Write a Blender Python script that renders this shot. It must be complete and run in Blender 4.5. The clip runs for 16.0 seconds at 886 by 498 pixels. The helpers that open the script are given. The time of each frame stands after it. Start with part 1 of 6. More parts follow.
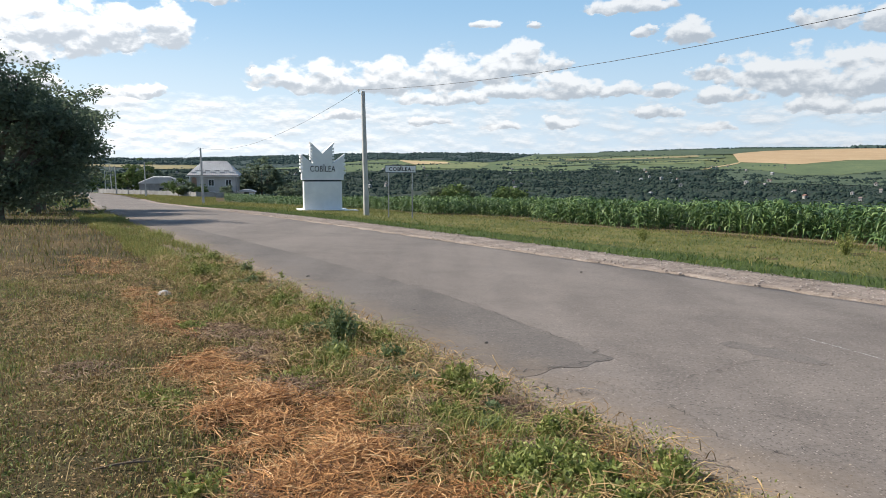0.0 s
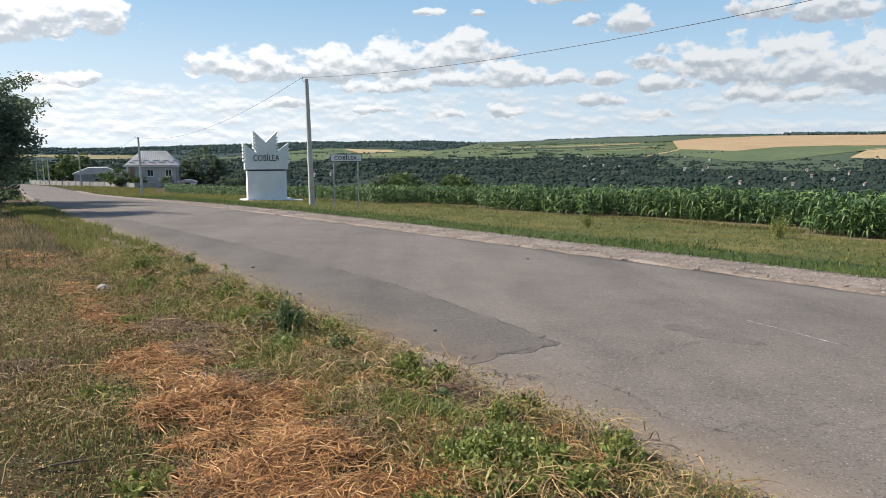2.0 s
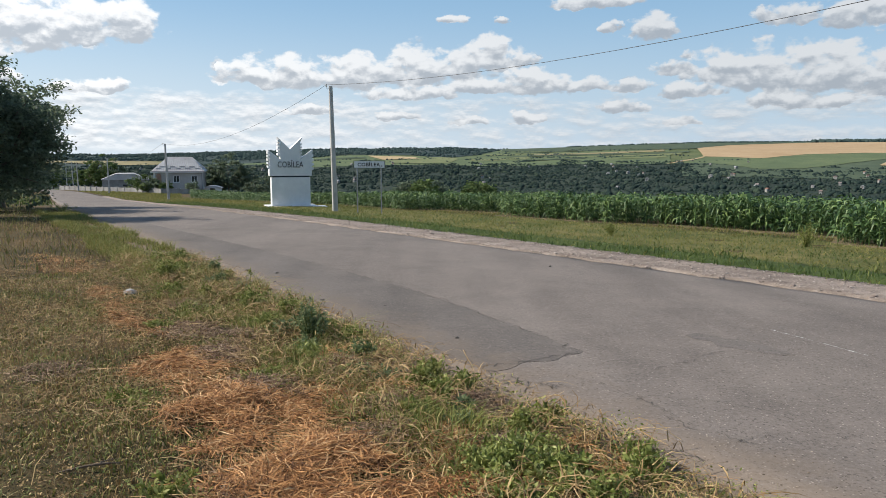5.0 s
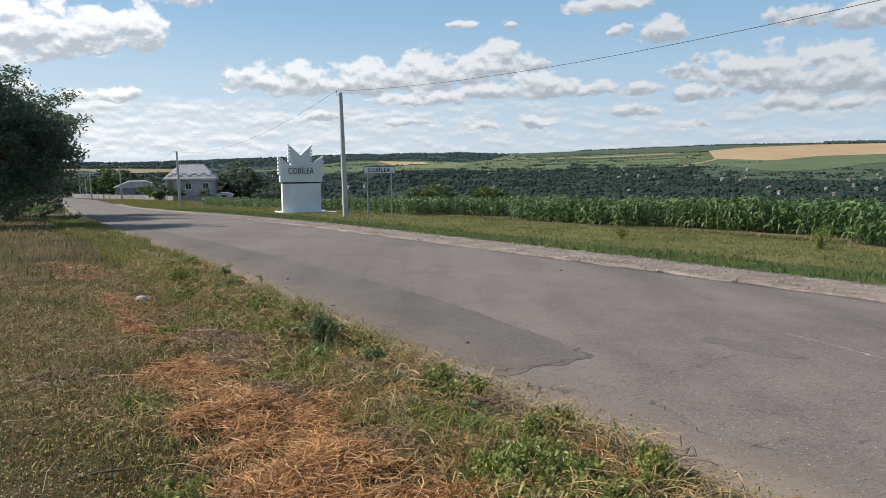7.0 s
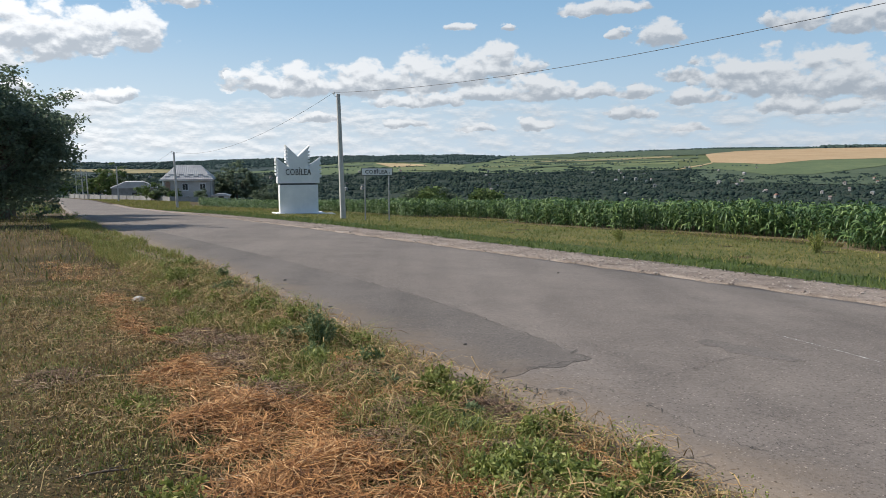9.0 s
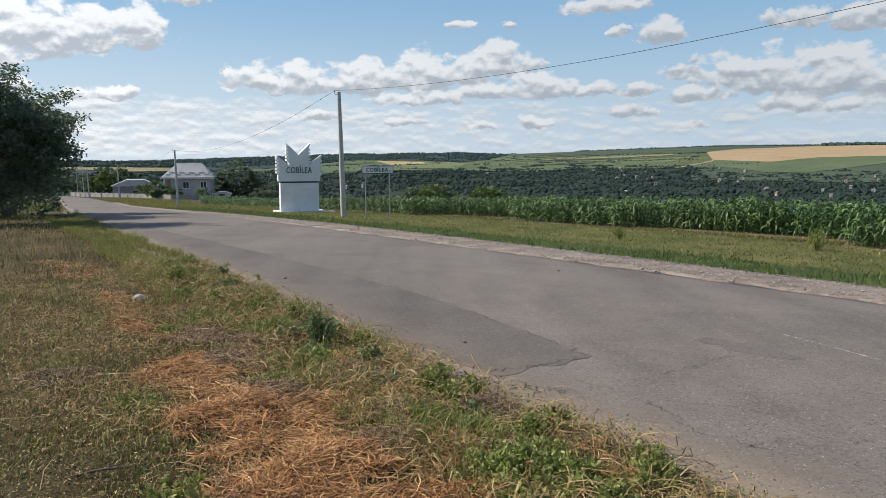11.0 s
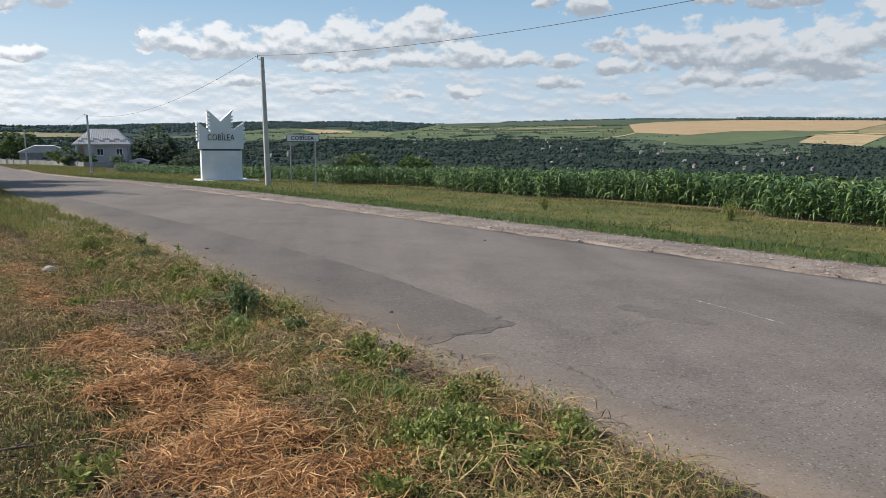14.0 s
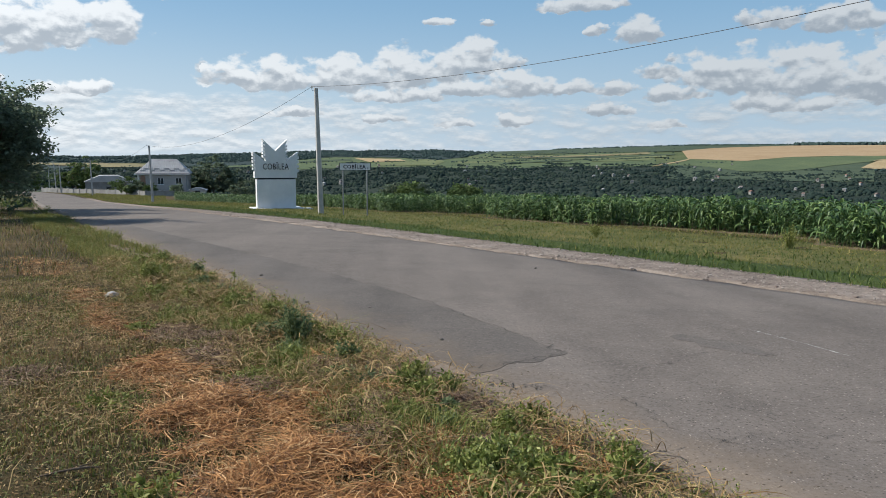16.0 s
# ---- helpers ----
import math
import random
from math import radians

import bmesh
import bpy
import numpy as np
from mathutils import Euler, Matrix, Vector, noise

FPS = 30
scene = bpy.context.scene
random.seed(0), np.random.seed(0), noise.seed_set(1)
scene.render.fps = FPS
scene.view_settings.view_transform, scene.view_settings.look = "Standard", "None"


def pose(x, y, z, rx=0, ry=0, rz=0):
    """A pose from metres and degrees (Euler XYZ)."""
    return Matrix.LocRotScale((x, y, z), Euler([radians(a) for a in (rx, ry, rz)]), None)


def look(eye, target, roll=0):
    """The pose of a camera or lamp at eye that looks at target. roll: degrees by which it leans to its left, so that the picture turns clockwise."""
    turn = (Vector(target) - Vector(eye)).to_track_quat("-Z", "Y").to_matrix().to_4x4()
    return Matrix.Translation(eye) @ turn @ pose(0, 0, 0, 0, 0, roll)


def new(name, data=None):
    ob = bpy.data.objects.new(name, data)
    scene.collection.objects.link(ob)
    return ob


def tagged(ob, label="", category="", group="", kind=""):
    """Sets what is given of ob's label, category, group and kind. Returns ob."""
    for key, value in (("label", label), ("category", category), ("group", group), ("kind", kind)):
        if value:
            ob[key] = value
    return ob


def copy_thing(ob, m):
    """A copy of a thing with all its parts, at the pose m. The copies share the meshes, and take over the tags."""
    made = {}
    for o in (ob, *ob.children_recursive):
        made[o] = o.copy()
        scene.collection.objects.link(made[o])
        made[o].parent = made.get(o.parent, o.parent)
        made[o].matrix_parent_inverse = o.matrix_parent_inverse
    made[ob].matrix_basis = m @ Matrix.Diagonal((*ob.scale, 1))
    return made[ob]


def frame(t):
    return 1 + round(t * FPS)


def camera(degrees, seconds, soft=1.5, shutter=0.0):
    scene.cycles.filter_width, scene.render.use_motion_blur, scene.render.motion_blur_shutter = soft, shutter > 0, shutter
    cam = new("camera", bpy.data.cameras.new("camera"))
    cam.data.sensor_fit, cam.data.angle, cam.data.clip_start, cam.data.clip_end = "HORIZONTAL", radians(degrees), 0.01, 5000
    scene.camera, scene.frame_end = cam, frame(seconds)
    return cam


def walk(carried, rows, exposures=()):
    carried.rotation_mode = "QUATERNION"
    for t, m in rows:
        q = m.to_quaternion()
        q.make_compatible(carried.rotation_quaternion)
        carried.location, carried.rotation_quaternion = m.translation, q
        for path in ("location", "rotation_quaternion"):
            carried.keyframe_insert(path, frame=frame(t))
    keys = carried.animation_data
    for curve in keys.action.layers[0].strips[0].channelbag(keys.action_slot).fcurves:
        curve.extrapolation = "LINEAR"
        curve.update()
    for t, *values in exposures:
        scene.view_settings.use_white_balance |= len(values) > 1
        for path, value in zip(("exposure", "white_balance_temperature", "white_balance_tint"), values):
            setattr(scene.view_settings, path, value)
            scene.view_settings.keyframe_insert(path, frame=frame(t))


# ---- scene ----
cam = camera(62.53, 16.0, soft=0.5)
PATH = [
    (0, pose(0.000, 0.000, 1.700, 82.83, -0.40, 0.00)),
    (0.5, pose(-0.001, -0.012, 1.709, 84.03, -0.45, -1.05)),
    (1, pose(0.004, -0.020, 1.709, 83.15, 0.04, -2.70)),
    (1.5, pose(0.003, -0.001, 1.705, 82.53, 0.02, -3.69)),
    (2, pose(-0.001, 0.004, 1.699, 81.95, -0.14, -4.21)),
    (2.5, pose(0.004, -0.003, 1.703, 81.69, 0.33, -4.01)),
    (3, pose(-0.005, 0.003, 1.700, 81.70, 0.51, -3.53)),
    (5.5, pose(-0.006, -0.014, 1.708, 82.54, -0.22, -2.30)),
    (6, pose(-0.007, 0.001, 1.694, 81.64, 0.19, -1.92)),
    (6.5, pose(0.000, 0.012, 1.696, 82.34, 0.54, -1.26)),
    (7, pose(0.004, 0.006, 1.701, 82.86, 0.28, -1.65)),
    (7.5, pose(0.002, -0.004, 1.703, 83.40, 0.07, -1.66)),
    (8, pose(0.001, -0.004, 1.700, 83.14, -0.00, -2.08)),
    (8.5, pose(-0.011, -0.006, 1.700, 83.29, -0.05, -1.93)),
    (9, pose(-0.007, -0.004, 1.700, 83.01, 0.00, -1.86)),
    (11.5, pose(0.006, -0.006, 1.702, 82.75, 0.03, -1.79)),
    (12, pose(0.008, -0.001, 1.700, 82.04, -0.29, -2.74)),
    (12.5, pose(0.009, 0.009, 1.696, 81.62, -0.34, -3.25)),
    (13, pose(0.002, 0.005, 1.697, 81.77, -0.28, -2.93)),
    (13.5, pose(0.008, 0.014, 1.693, 81.00, -0.46, -5.21)),
    (14, pose(0.022, 0.014, 1.692, 80.54, -0.72, -7.40)),
    (14.5, pose(0.026, 0.014, 1.691, 80.10, -1.06, -10.90)),
    (15, pose(0.010, 0.009, 1.688, 80.81, -0.16, -8.04)),
    (15.5, pose(0.012, 0.003, 1.694, 81.47, -0.39, -4.84)),
    (16, pose(0.011, 0.000, 1.698, 82.65, -0.30, -3.51)),
]
walk(cam, PATH, ((0.0, 0.43, 6550, 10), (2.5, 0.34, 6600, 10), (5.5, 0.19, 6500, 10), (9.0, 0.15, 6450, 10), (12.5, 0.10, 6450, 10), (14.5, 0.12, 6400, 10), (15.5, 0.08, 6300, 9), (16.0, 0.03, 6300, 8)))

# ---------------------------------------------------------------- layout
# u: metres to the right of the road's direction, v: metres along it; the camera stands over u = v = 0.
ROAD_TURN = radians(-35.0)
AU, AV = math.cos(ROAD_TURN), math.sin(ROAD_TURN)


def xy(u, v):
    return u * AU + v * AV, -u * AV + v * AU


def uv(x, y):
    return x * AU - y * AV, x * AV + y * AU


def smooth(x, a, b):
    s = np.clip((x - a) / (b - a), 0.0, 1.0)
    return s * s * (3 - 2 * s)


RIDGE_TURN = (-180, -70, -21, -14, -6, 3, 6.5, 12, 18, 22, 31, 45, 80, 180)
RIDGE_RISE = (14, 4, -13, -2, 12, 18, 12, 22, 33, 39, 41, 40, 20, 14)


def ground_z(x, y):
    """Height of the land: the road's slope, the valley and the far ridge."""
    x, y = np.asarray(x, float), np.asarray(y, float)
    u, v = uv(x, y)
    vv = np.maximum(v, -100.0)
    w = np.clip(vv - 8, 0, 37)
    near = (-0.013 * np.minimum(vv, 8) - 0.013 * w - 0.000419 * w * w - 0.0440 * np.clip(vv - 45, 0, 45)
            - 0.029 * np.clip(vv - 90, 0, 400) - 0.03 * np.clip(u, -60, 10.75) - 0.04 * np.clip(u - 10.75, 0, 200))
    r = np.hypot(x, y)
    turn = np.degrees(np.arctan2(x, y))
    crest = np.interp(turn, RIDGE_TURN, RIDGE_RISE)
    front = smooth(turn, -75, -35) * (1 - smooth(turn, 75, 120))
    floor = -46.0 * front - 4 * (1 - front)
    s = np.clip((r - 900) / 1900, 0, 1)
    roll = 2.2 * np.sin(r / 170 + turn * 0.21) * np.sin(turn * 0.16 + 1) * smooth(r, 700, 1200) * (1 - smooth(r, 2300, 2800))
    far = floor + (crest - floor) * s + roll - 0.012 * np.maximum(r - 2800, 0)
    k = smooth(r, 190, 720)
    return near * (1 - k) + far * k


ROAD_V = (-70, -30, 3, 8, 16, 24, 34, 60, 88, 110, 148, 200, 230)
ROAD_LEFT = (3.4, 3.4, 3.5, 4.0, 4.75, 5.3, 6.3, 10.1, 14.4, 17.8, 23.4, 25.5, 24.0)
ROAD_RIGHT = (11.3, 11.3, 11.3, 11.35, 11.4, 11.95, 12.7, 16.4, 21.0, 24.2, 29.4, 31.6, 30.4)


def road_edges(v):
    v = np.asarray(v, float)
    left = sum(np.interp(v + d, ROAD_V, ROAD_LEFT) for d in (-4, -2, 0, 2, 4)) / 5
    right = sum(np.interp(v + d, ROAD_V, ROAD_RIGHT) for d in (-4, -2, 0, 2, 4)) / 5
    return left, right


# ---------------------------------------------------------------- light
SUN_TURN, SUN_UP = -80.0, 40.0
sun_data = bpy.data.lights.new("sun", "SUN")
sun_data.energy, sun_data.angle, sun_data.color = 5.0, radians(0.6), (1.0, 0.93, 0.82)
sun = new("sun", sun_data)
sun.matrix_world = look((0, 0, 60), (-60 * math.sin(radians(SUN_TURN)) * math.cos(radians(SUN_UP)),
                                     -60 * math.cos(radians(SUN_TURN)) * math.cos(radians(SUN_UP)),
                                     60 - 60 * math.sin(radians(SUN_UP))))

world = bpy.data.worlds.new("sky")
scene.world = world
world.use_nodes = True


class Nodes:
    """Small helper that strings shader nodes together."""

    def __init__(self, tree):
        self.t = tree
        tree.nodes.clear()

    def add(self, kind, **values):
        n = self.t.nodes.new(kind)
        for k, v in values.items():
            setattr(n, k, v)
        return n

    def put(self, socket, value):
        if isinstance(value, bpy.types.NodeSocket):
            self.t.links.new(value, socket)
        elif value is not None:
            socket.default_value = value

    def math(self, op, a, b=None, c=None, clamp=False):
        n = self.add("ShaderNodeMath", operation=op, use_clamp=clamp)
        for i, x in enumerate((a, b, c)):
            self.put(n.inputs[i], x)
        return n.outputs[0]

    def noise(self, vector, scale, detail=4.0, rough=0.55, distort=0.0):
        n = self.add("ShaderNodeTexNoise")
        self.put(n.inputs["Vector"], vector)
        n.inputs["Scale"].default_value, n.inputs["Detail"].default_value = scale, detail
        n.inputs["Roughness"].default_value, n.inputs["Distortion"].default_value = rough, distort
        return n.outputs["Fac"]

    def ramp(self, fac, stops, ease="LINEAR"):
        n = self.add("ShaderNodeValToRGB")
        e = n.color_ramp.elements
        n.color_ramp.interpolation = ease
        while len(e) < len(stops):
            e.new(0.5)
        for i, (p, c) in enumerate(stops):
            e[i].position = p
            e[i].color = (*c, 1) if isinstance(c, tuple) else (c, c, c, 1)
        self.put(n.inputs[0], fac)
        return n.outputs[0]

    def mix(self, fac, a, b, blend="MIX"):
        n = self.add("ShaderNodeMix", data_type="RGBA", blend_type=blend)
        self.put(n.inputs[0], fac)
        for i, x in ((6, a), (7, b)):
            self.put(n.inputs[i], (*x, 1) if isinstance(x, tuple) and len(x) == 3 else x)
        return n.outputs[2]

    def step(self, x, lo, hi):
        n = self.add("ShaderNodeMapRange", interpolation_type="SMOOTHSTEP")
        self.put(n.inputs[0], x)
        n.inputs[1].default_value, n.inputs[2].default_value = lo, hi
        return n.outputs[0]


# cumulus puffs: turn, rise of the flat base, half width, height, in degrees
CLOUDS = (
    (-11.6, 5.5, 3.3, 1.6), (-8.8, 5.3, 3.0, 1.9), (-4.2, 5.4, 3.8, 2.2), (0.2, 5.7, 3.2, 2.5), (3.6, 6.1, 3.2, 2.1),
    (6.3, 6.9, 2.4, 2.1), (8.2, 6.8, 1.8, 0.8), (9.3, 4.9, 3.6, 1.6), (5.0, 4.8, 3.6, 1.0), (0.0, 4.3, 4.5, 0.9),
    (13.5, 4.9, 3.2, 0.8), (16.5, 4.8, 2.0, 0.8), (-27.5, 7.8, 4.4, 3.8), (-23.2, 8.1, 3.2, 2.6), (-20.5, 8.5, 2.7, 2.5),
    (-30.5, 6.4, 3.2, 1.6), (-17.2, 11.1, 2.0, 1.0), (-37.0, 7.6, 6.5, 4.6), (-23.0, 4.3, 3.2, 0.8), (-30.0, 4.6, 3.5, 1.0),
    (3.2, 9.8, 1.3, 0.5), (6.9, 9.8, 0.7, 0.45), (15.1, 9.1, 0.9, 0.7), (18.2, 8.7, 1.9, 1.6), (20.0, 5.9, 2.3, 0.8),
    (23.0, 5.6, 3.2, 2.0), (26.0, 5.2, 3.4, 2.9), (30.0, 5.0, 3.6, 3.0), (34.5, 4.6, 4.4, 3.4), (21.0, 4.4, 3.0, 0.9),
    (28.0, 3.5, 4.5, 1.2), (40.0, 6.0, 4.5, 4.2), (27.0, 9.2, 2.6, 1.2), (31.5, 8.9, 3.2, 1.7), (14.0, 10.9, 3.8, 0.9),
    (8.9, 2.5, 1.6, 0.9), (16.2, 3.2, 2.0, 0.8), (20.1, 2.2, 1.7, 0.7), (4.5, 2.3, 1.8, 0.6), (-1.0, 2.6, 2.6, 0.6), (-7.5, 3.0, 3.2, 0.6),
)


def sky():
    g = Nodes(world.node_tree)
    way = g.add("ShaderNodeTexCoord").outputs["Generated"]
    split = g.add("ShaderNodeSeparateXYZ")
    g.put(split.inputs[0], way)
    x, y, z = split.outputs
    turn = g.math("MULTIPLY", g.math("ARCTAN2", x, y), 57.2958)
    rise = g.math("MULTIPLY", g.math("ARCSINE", z), 57.2958)
    blue = g.add("ShaderNodeTexSky", sky_type="NISHITA", sun_disc=False)
    blue.sun_elevation, blue.sun_rotation = radians(SUN_UP), radians(SUN_TURN % 360)
    blue.air_density, blue.dust_density, blue.ozone_density, blue.altitude = 1.0, 0.4, 2.5, 150

    def place(lift, sx, sy):
        n = g.add("ShaderNodeCombineXYZ")
        g.put(n.inputs[0], g.math("MULTIPLY", turn, sx))
        g.put(n.inputs[1], g.math("MULTIPLY", g.math("ADD", rise, lift), sy))
        return n.outputs[0]

    spot = g.add("ShaderNodeCombineXYZ")
    ragged = g.math("MULTIPLY", g.math("SUBTRACT", g.noise(place(3.0, 0.5, 0.8), 1.0, 5, 0.6), 0.5), 3.0)
    g.put(spot.inputs[0], g.math("ADD", turn, ragged))
    g.put(spot.inputs[1], g.math("ADD", rise, g.math("MULTIPLY", g.math("SUBTRACT", g.noise(place(9.0, 0.6, 0.5), 1.0, 5, 0.6), 0.5), 1.1)))
    best, weight, tall = -1.5, 0.001, 0.0
    for a, b, w, h in CLOUDS:
        n = g.add("ShaderNodeVectorMath", operation="MULTIPLY_ADD")
        g.put(n.inputs[0], spot.outputs[0])
        n.inputs[1].default_value, n.inputs[2].default_value = (1 / w, 1 / h, 0), (-a / w, -b / h, 0)
        q = g.add("ShaderNodeSeparateXYZ")
        g.put(q.inputs[0], n.outputs[0])
        up = g.math("MAXIMUM", q.outputs[1], g.math("MULTIPLY", q.outputs[1], -2.6))
        e = g.math("SUBTRACT", 1.0, g.math("MULTIPLY_ADD", up, up, g.math("MULTIPLY", q.outputs[0], q.outputs[0])))
        best = g.math("MAXIMUM", best, e)
        e = g.math("MAXIMUM", e, 0.0)
        weight = g.math("ADD", weight, e)
        tall = g.math("MULTIPLY_ADD", e, q.outputs[1], tall)
    tall = g.math("DIVIDE", tall, weight)

    def billow(lift):
        return g.noise(place(lift, 0.58, 0.90), 1.0, 9, 0.53, 0.15)

    puff, puff_above = billow(0.0), billow(0.45)
    cumulus = g.math("ADD", g.math("MULTIPLY", best, 0.72), g.math("MULTIPLY", g.math("SUBTRACT", puff, 0.52), 2.3))
    low, low_above = g.noise(place(0, 0.36, 1.15), 1.0, 9, 0.62), g.noise(place(0.3, 0.36, 1.15), 1.0, 9, 0.62)
    band = g.step(rise, 6.4, 3.4)
    left_band = g.step(turn, 12, -22)
    sheet = g.math("ADD", g.math("MULTIPLY", g.math("SUBTRACT", low, g.math("SUBTRACT", 0.42, g.math("MULTIPLY", left_band, 0.08))), 2.6), g.math("MULTIPLY", g.math("SUBTRACT", band, 1.0), 1.5))
    wide = g.noise(place(0, 0.10, 0.34), 1.0, 5, 0.55)
    loose = g.math("SUBTRACT", g.math("MULTIPLY", g.math("SUBTRACT", wide, 0.55), 3.0), g.math("MULTIPLY", g.step(rise, 24, 15), 2.0))
    mask = g.math("MULTIPLY", g.math("MAXIMUM", g.math("MAXIMUM", g.step(cumulus, -0.06, 0.36), g.math("MULTIPLY", g.step(sheet, -0.15, 0.7), 0.85)), g.step(loose, 0.0, 0.5)), g.step(rise, -0.5, 0.8))
    relief = g.math("MULTIPLY", g.math("SUBTRACT", puff, puff_above), 2.3)
    lit_body = g.step(g.math("ADD", g.math("ADD", tall, relief), g.math("MULTIPLY", g.math("SUBTRACT", 0.3, g.math("MINIMUM", cumulus, 0.9)), 0.28)), -0.30, 0.46)
    lit_sheet = g.step(g.math("SUBTRACT", low, low_above), -0.24, 0.16)
    body = g.step(g.math("SUBTRACT", cumulus, sheet), -0.25, 0.25)
    lit = g.math("ADD", g.math("MULTIPLY", lit_body, body), g.math("MULTIPLY", lit_sheet, g.math("SUBTRACT", 1.0, body)))
    glare = g.step(turn, 30, -45)
    white = g.mix(glare, (6.1, 6.3, 6.5), (9.9, 9.9, 9.9))
    grey = g.mix(glare, (3.3, 3.65, 4.1), (4.6, 4.95, 5.4))
    cloud = g.mix(lit, grey, white)
    haze = g.math("MULTIPLY", g.step(rise, 13.0, -1.0), 0.92)
    pale = g.math("MULTIPLY", g.step(rise, 42, 14), 0.6)
    clear = g.mix(haze, g.mix(pale, blue.outputs[0], (2.5, 4.5, 6.5)), g.mix(glare, (4.5, 5.5, 6.5), (6.4, 7.2, 7.9)))
    both = g.mix(g.math("MULTIPLY", mask, 0.90), clear, cloud)
    back = g.add("ShaderNodeBackground")
    g.put(back.inputs[0], both)
    back.inputs[1].default_value = SKY_STRENGTH
    g.t.links.new(back.outputs[0], g.add("ShaderNodeOutputWorld").inputs[0])


SKY_STRENGTH = 0.104
sky()


# ---------------------------------------------------------------- materials
def material(name, stops, scale=4.0, rough=0.8, fine=60.0, bump=0.3, bump_size=0.01, metal=0.0, island=0.0, thing=0.0, spec=0.4, stain=None, see=0.0, stretch=None):
    """Two scales of noise through a ramp, fine grain in the relief; island / thing: variation per piece."""
    m = bpy.data.materials.new(name)
    m.use_nodes = True
    g = Nodes(m.node_tree)
    place = g.add("ShaderNodeTexCoord").outputs["Object"] if thing >= 0 else g.add("ShaderNodeNewGeometry").outputs["Position"]
    if stretch:
        map_ = g.add("ShaderNodeMapping")
        g.put(map_.inputs[0], place)
        map_.inputs["Scale"].default_value = stretch
        place = map_.outputs[0]
    big = g.noise(place, scale, 5, 0.6, 0.2)
    small = g.noise(place, fine, 3, 0.6)
    fac = g.math("ADD", g.math("MULTIPLY", big, 0.65), g.math("MULTIPLY", small, 0.35))
    fac = g.math("ADD", g.math("MULTIPLY", g.math("SUBTRACT", fac, 0.5), 2.0), 0.5, clamp=True)
    if island:
        fac = g.math("ADD", g.math("MULTIPLY", fac, 1 - island), g.math("MULTIPLY", g.add("ShaderNodeNewGeometry").outputs["Random Per Island"], island))
    if thing > 0:
        fac = g.math("ADD", g.math("MULTIPLY", fac, 1 - thing), g.math("MULTIPLY", g.add("ShaderNodeObjectInfo").outputs["Random"], thing))
    colour = g.ramp(fac, stops)
    if stain:
        colour = g.mix(g.step(g.noise(place, stain[0], 6, 0.65), stain[1], stain[2]), colour, stain[3])
    shader = g.add("ShaderNodeBsdfPrincipled")
    g.put(shader.inputs["Base Color"], colour)
    g.put(shader.inputs["Roughness"], g.math("ADD", rough - 0.08, g.math("MULTIPLY", small, 0.16), clamp=True))
    shader.inputs["Metallic"].default_value = metal
    shader.inputs["Specular IOR Level"].default_value = spec
    if bump:
        b = g.add("ShaderNodeBump")
        b.inputs["Strength"].default_value, b.inputs["Distance"].default_value = bump, bump_size
        g.put(b.inputs["Height"], g.math("ADD", small, g.math("MULTIPLY", big, 0.5)))
        g.put(shader.inputs["Normal"], b.outputs[0])
    last = shader.outputs[0]
    if see:
        leaf = g.add("ShaderNodeBsdfTranslucent")
        g.put(leaf.inputs[0], colour)
        both = g.add("ShaderNodeMixShader")
        both.inputs[0].default_value = see
        g.put(both.inputs[1], last)
        g.put(both.inputs[2], leaf.outputs[0])
        last = both.outputs[0]
    g.t.links.new(last, g.add("ShaderNodeOutputMaterial").inputs[0])
    return m


GRIT = material("road_grit", ((0.15, (0.07, 0.055, 0.04)), (0.5, (0.18, 0.14, 0.105)), (0.88, (0.40, 0.34, 0.28))), 3, 0.9, 40, 0.4, 0.004, island=0.7)
WHITE = material("white_paint", ((0.3, (0.70, 0.71, 0.72)), (0.7, (0.80, 0.80, 0.80))), 1.3, 0.6, 50, 0.2, 0.004, stain=(2.2, 0.62, 0.8, (0.60, 0.59, 0.57)))
DARK = material("dark_paint", ((0.3, (0.018, 0.02, 0.026)), (0.7, (0.03, 0.034, 0.042))), 6, 0.6)
CONCRETE = material("pole_concrete", ((0.25, (0.36, 0.35, 0.33)), (0.55, (0.47, 0.46, 0.44)), (0.8, (0.56, 0.55, 0.52))), 1.6, 0.9, 70, 0.5, 0.006, stain=(0.9, 0.6, 0.75, (0.30, 0.29, 0.27)))
STEEL = material("grey_steel", ((0.3, (0.22, 0.23, 0.24)), (0.7, (0.33, 0.34, 0.35))), 5, 0.5, 80, 0.1, 0.002, metal=0.6)
WIRE = material("wire", ((0.3, (0.05, 0.05, 0.055)), (0.7, (0.08, 0.08, 0.085))), 5, 0.6)
PORCELAIN = material("porcelain", ((0.3, (0.5, 0.5, 0.48)), (0.7, (0.62, 0.62, 0.6))), 5, 0.3)
SIGN_WHITE = material("sign_white", ((0.3, (0.68, 0.69, 0.69)), (0.7, (0.78, 0.78, 0.78))), 2, 0.45, 60, 0.1, 0.002)
BARK = material("bark", ((0.3, (0.07, 0.055, 0.04)), (0.7, (0.16, 0.13, 0.10))), 5, 0.95, 30, 0.9, 0.03, stretch=(1, 1, 0.25))
LEAF = material("walnut_leaf", ((0.12, (0.080, 0.110, 0.074)), (0.5, (0.130, 0.172, 0.110)), (0.88, (0.200, 0.248, 0.155))), 0.5, 0.5, 8, 0, island=0.6, see=0.55, spec=0.45)
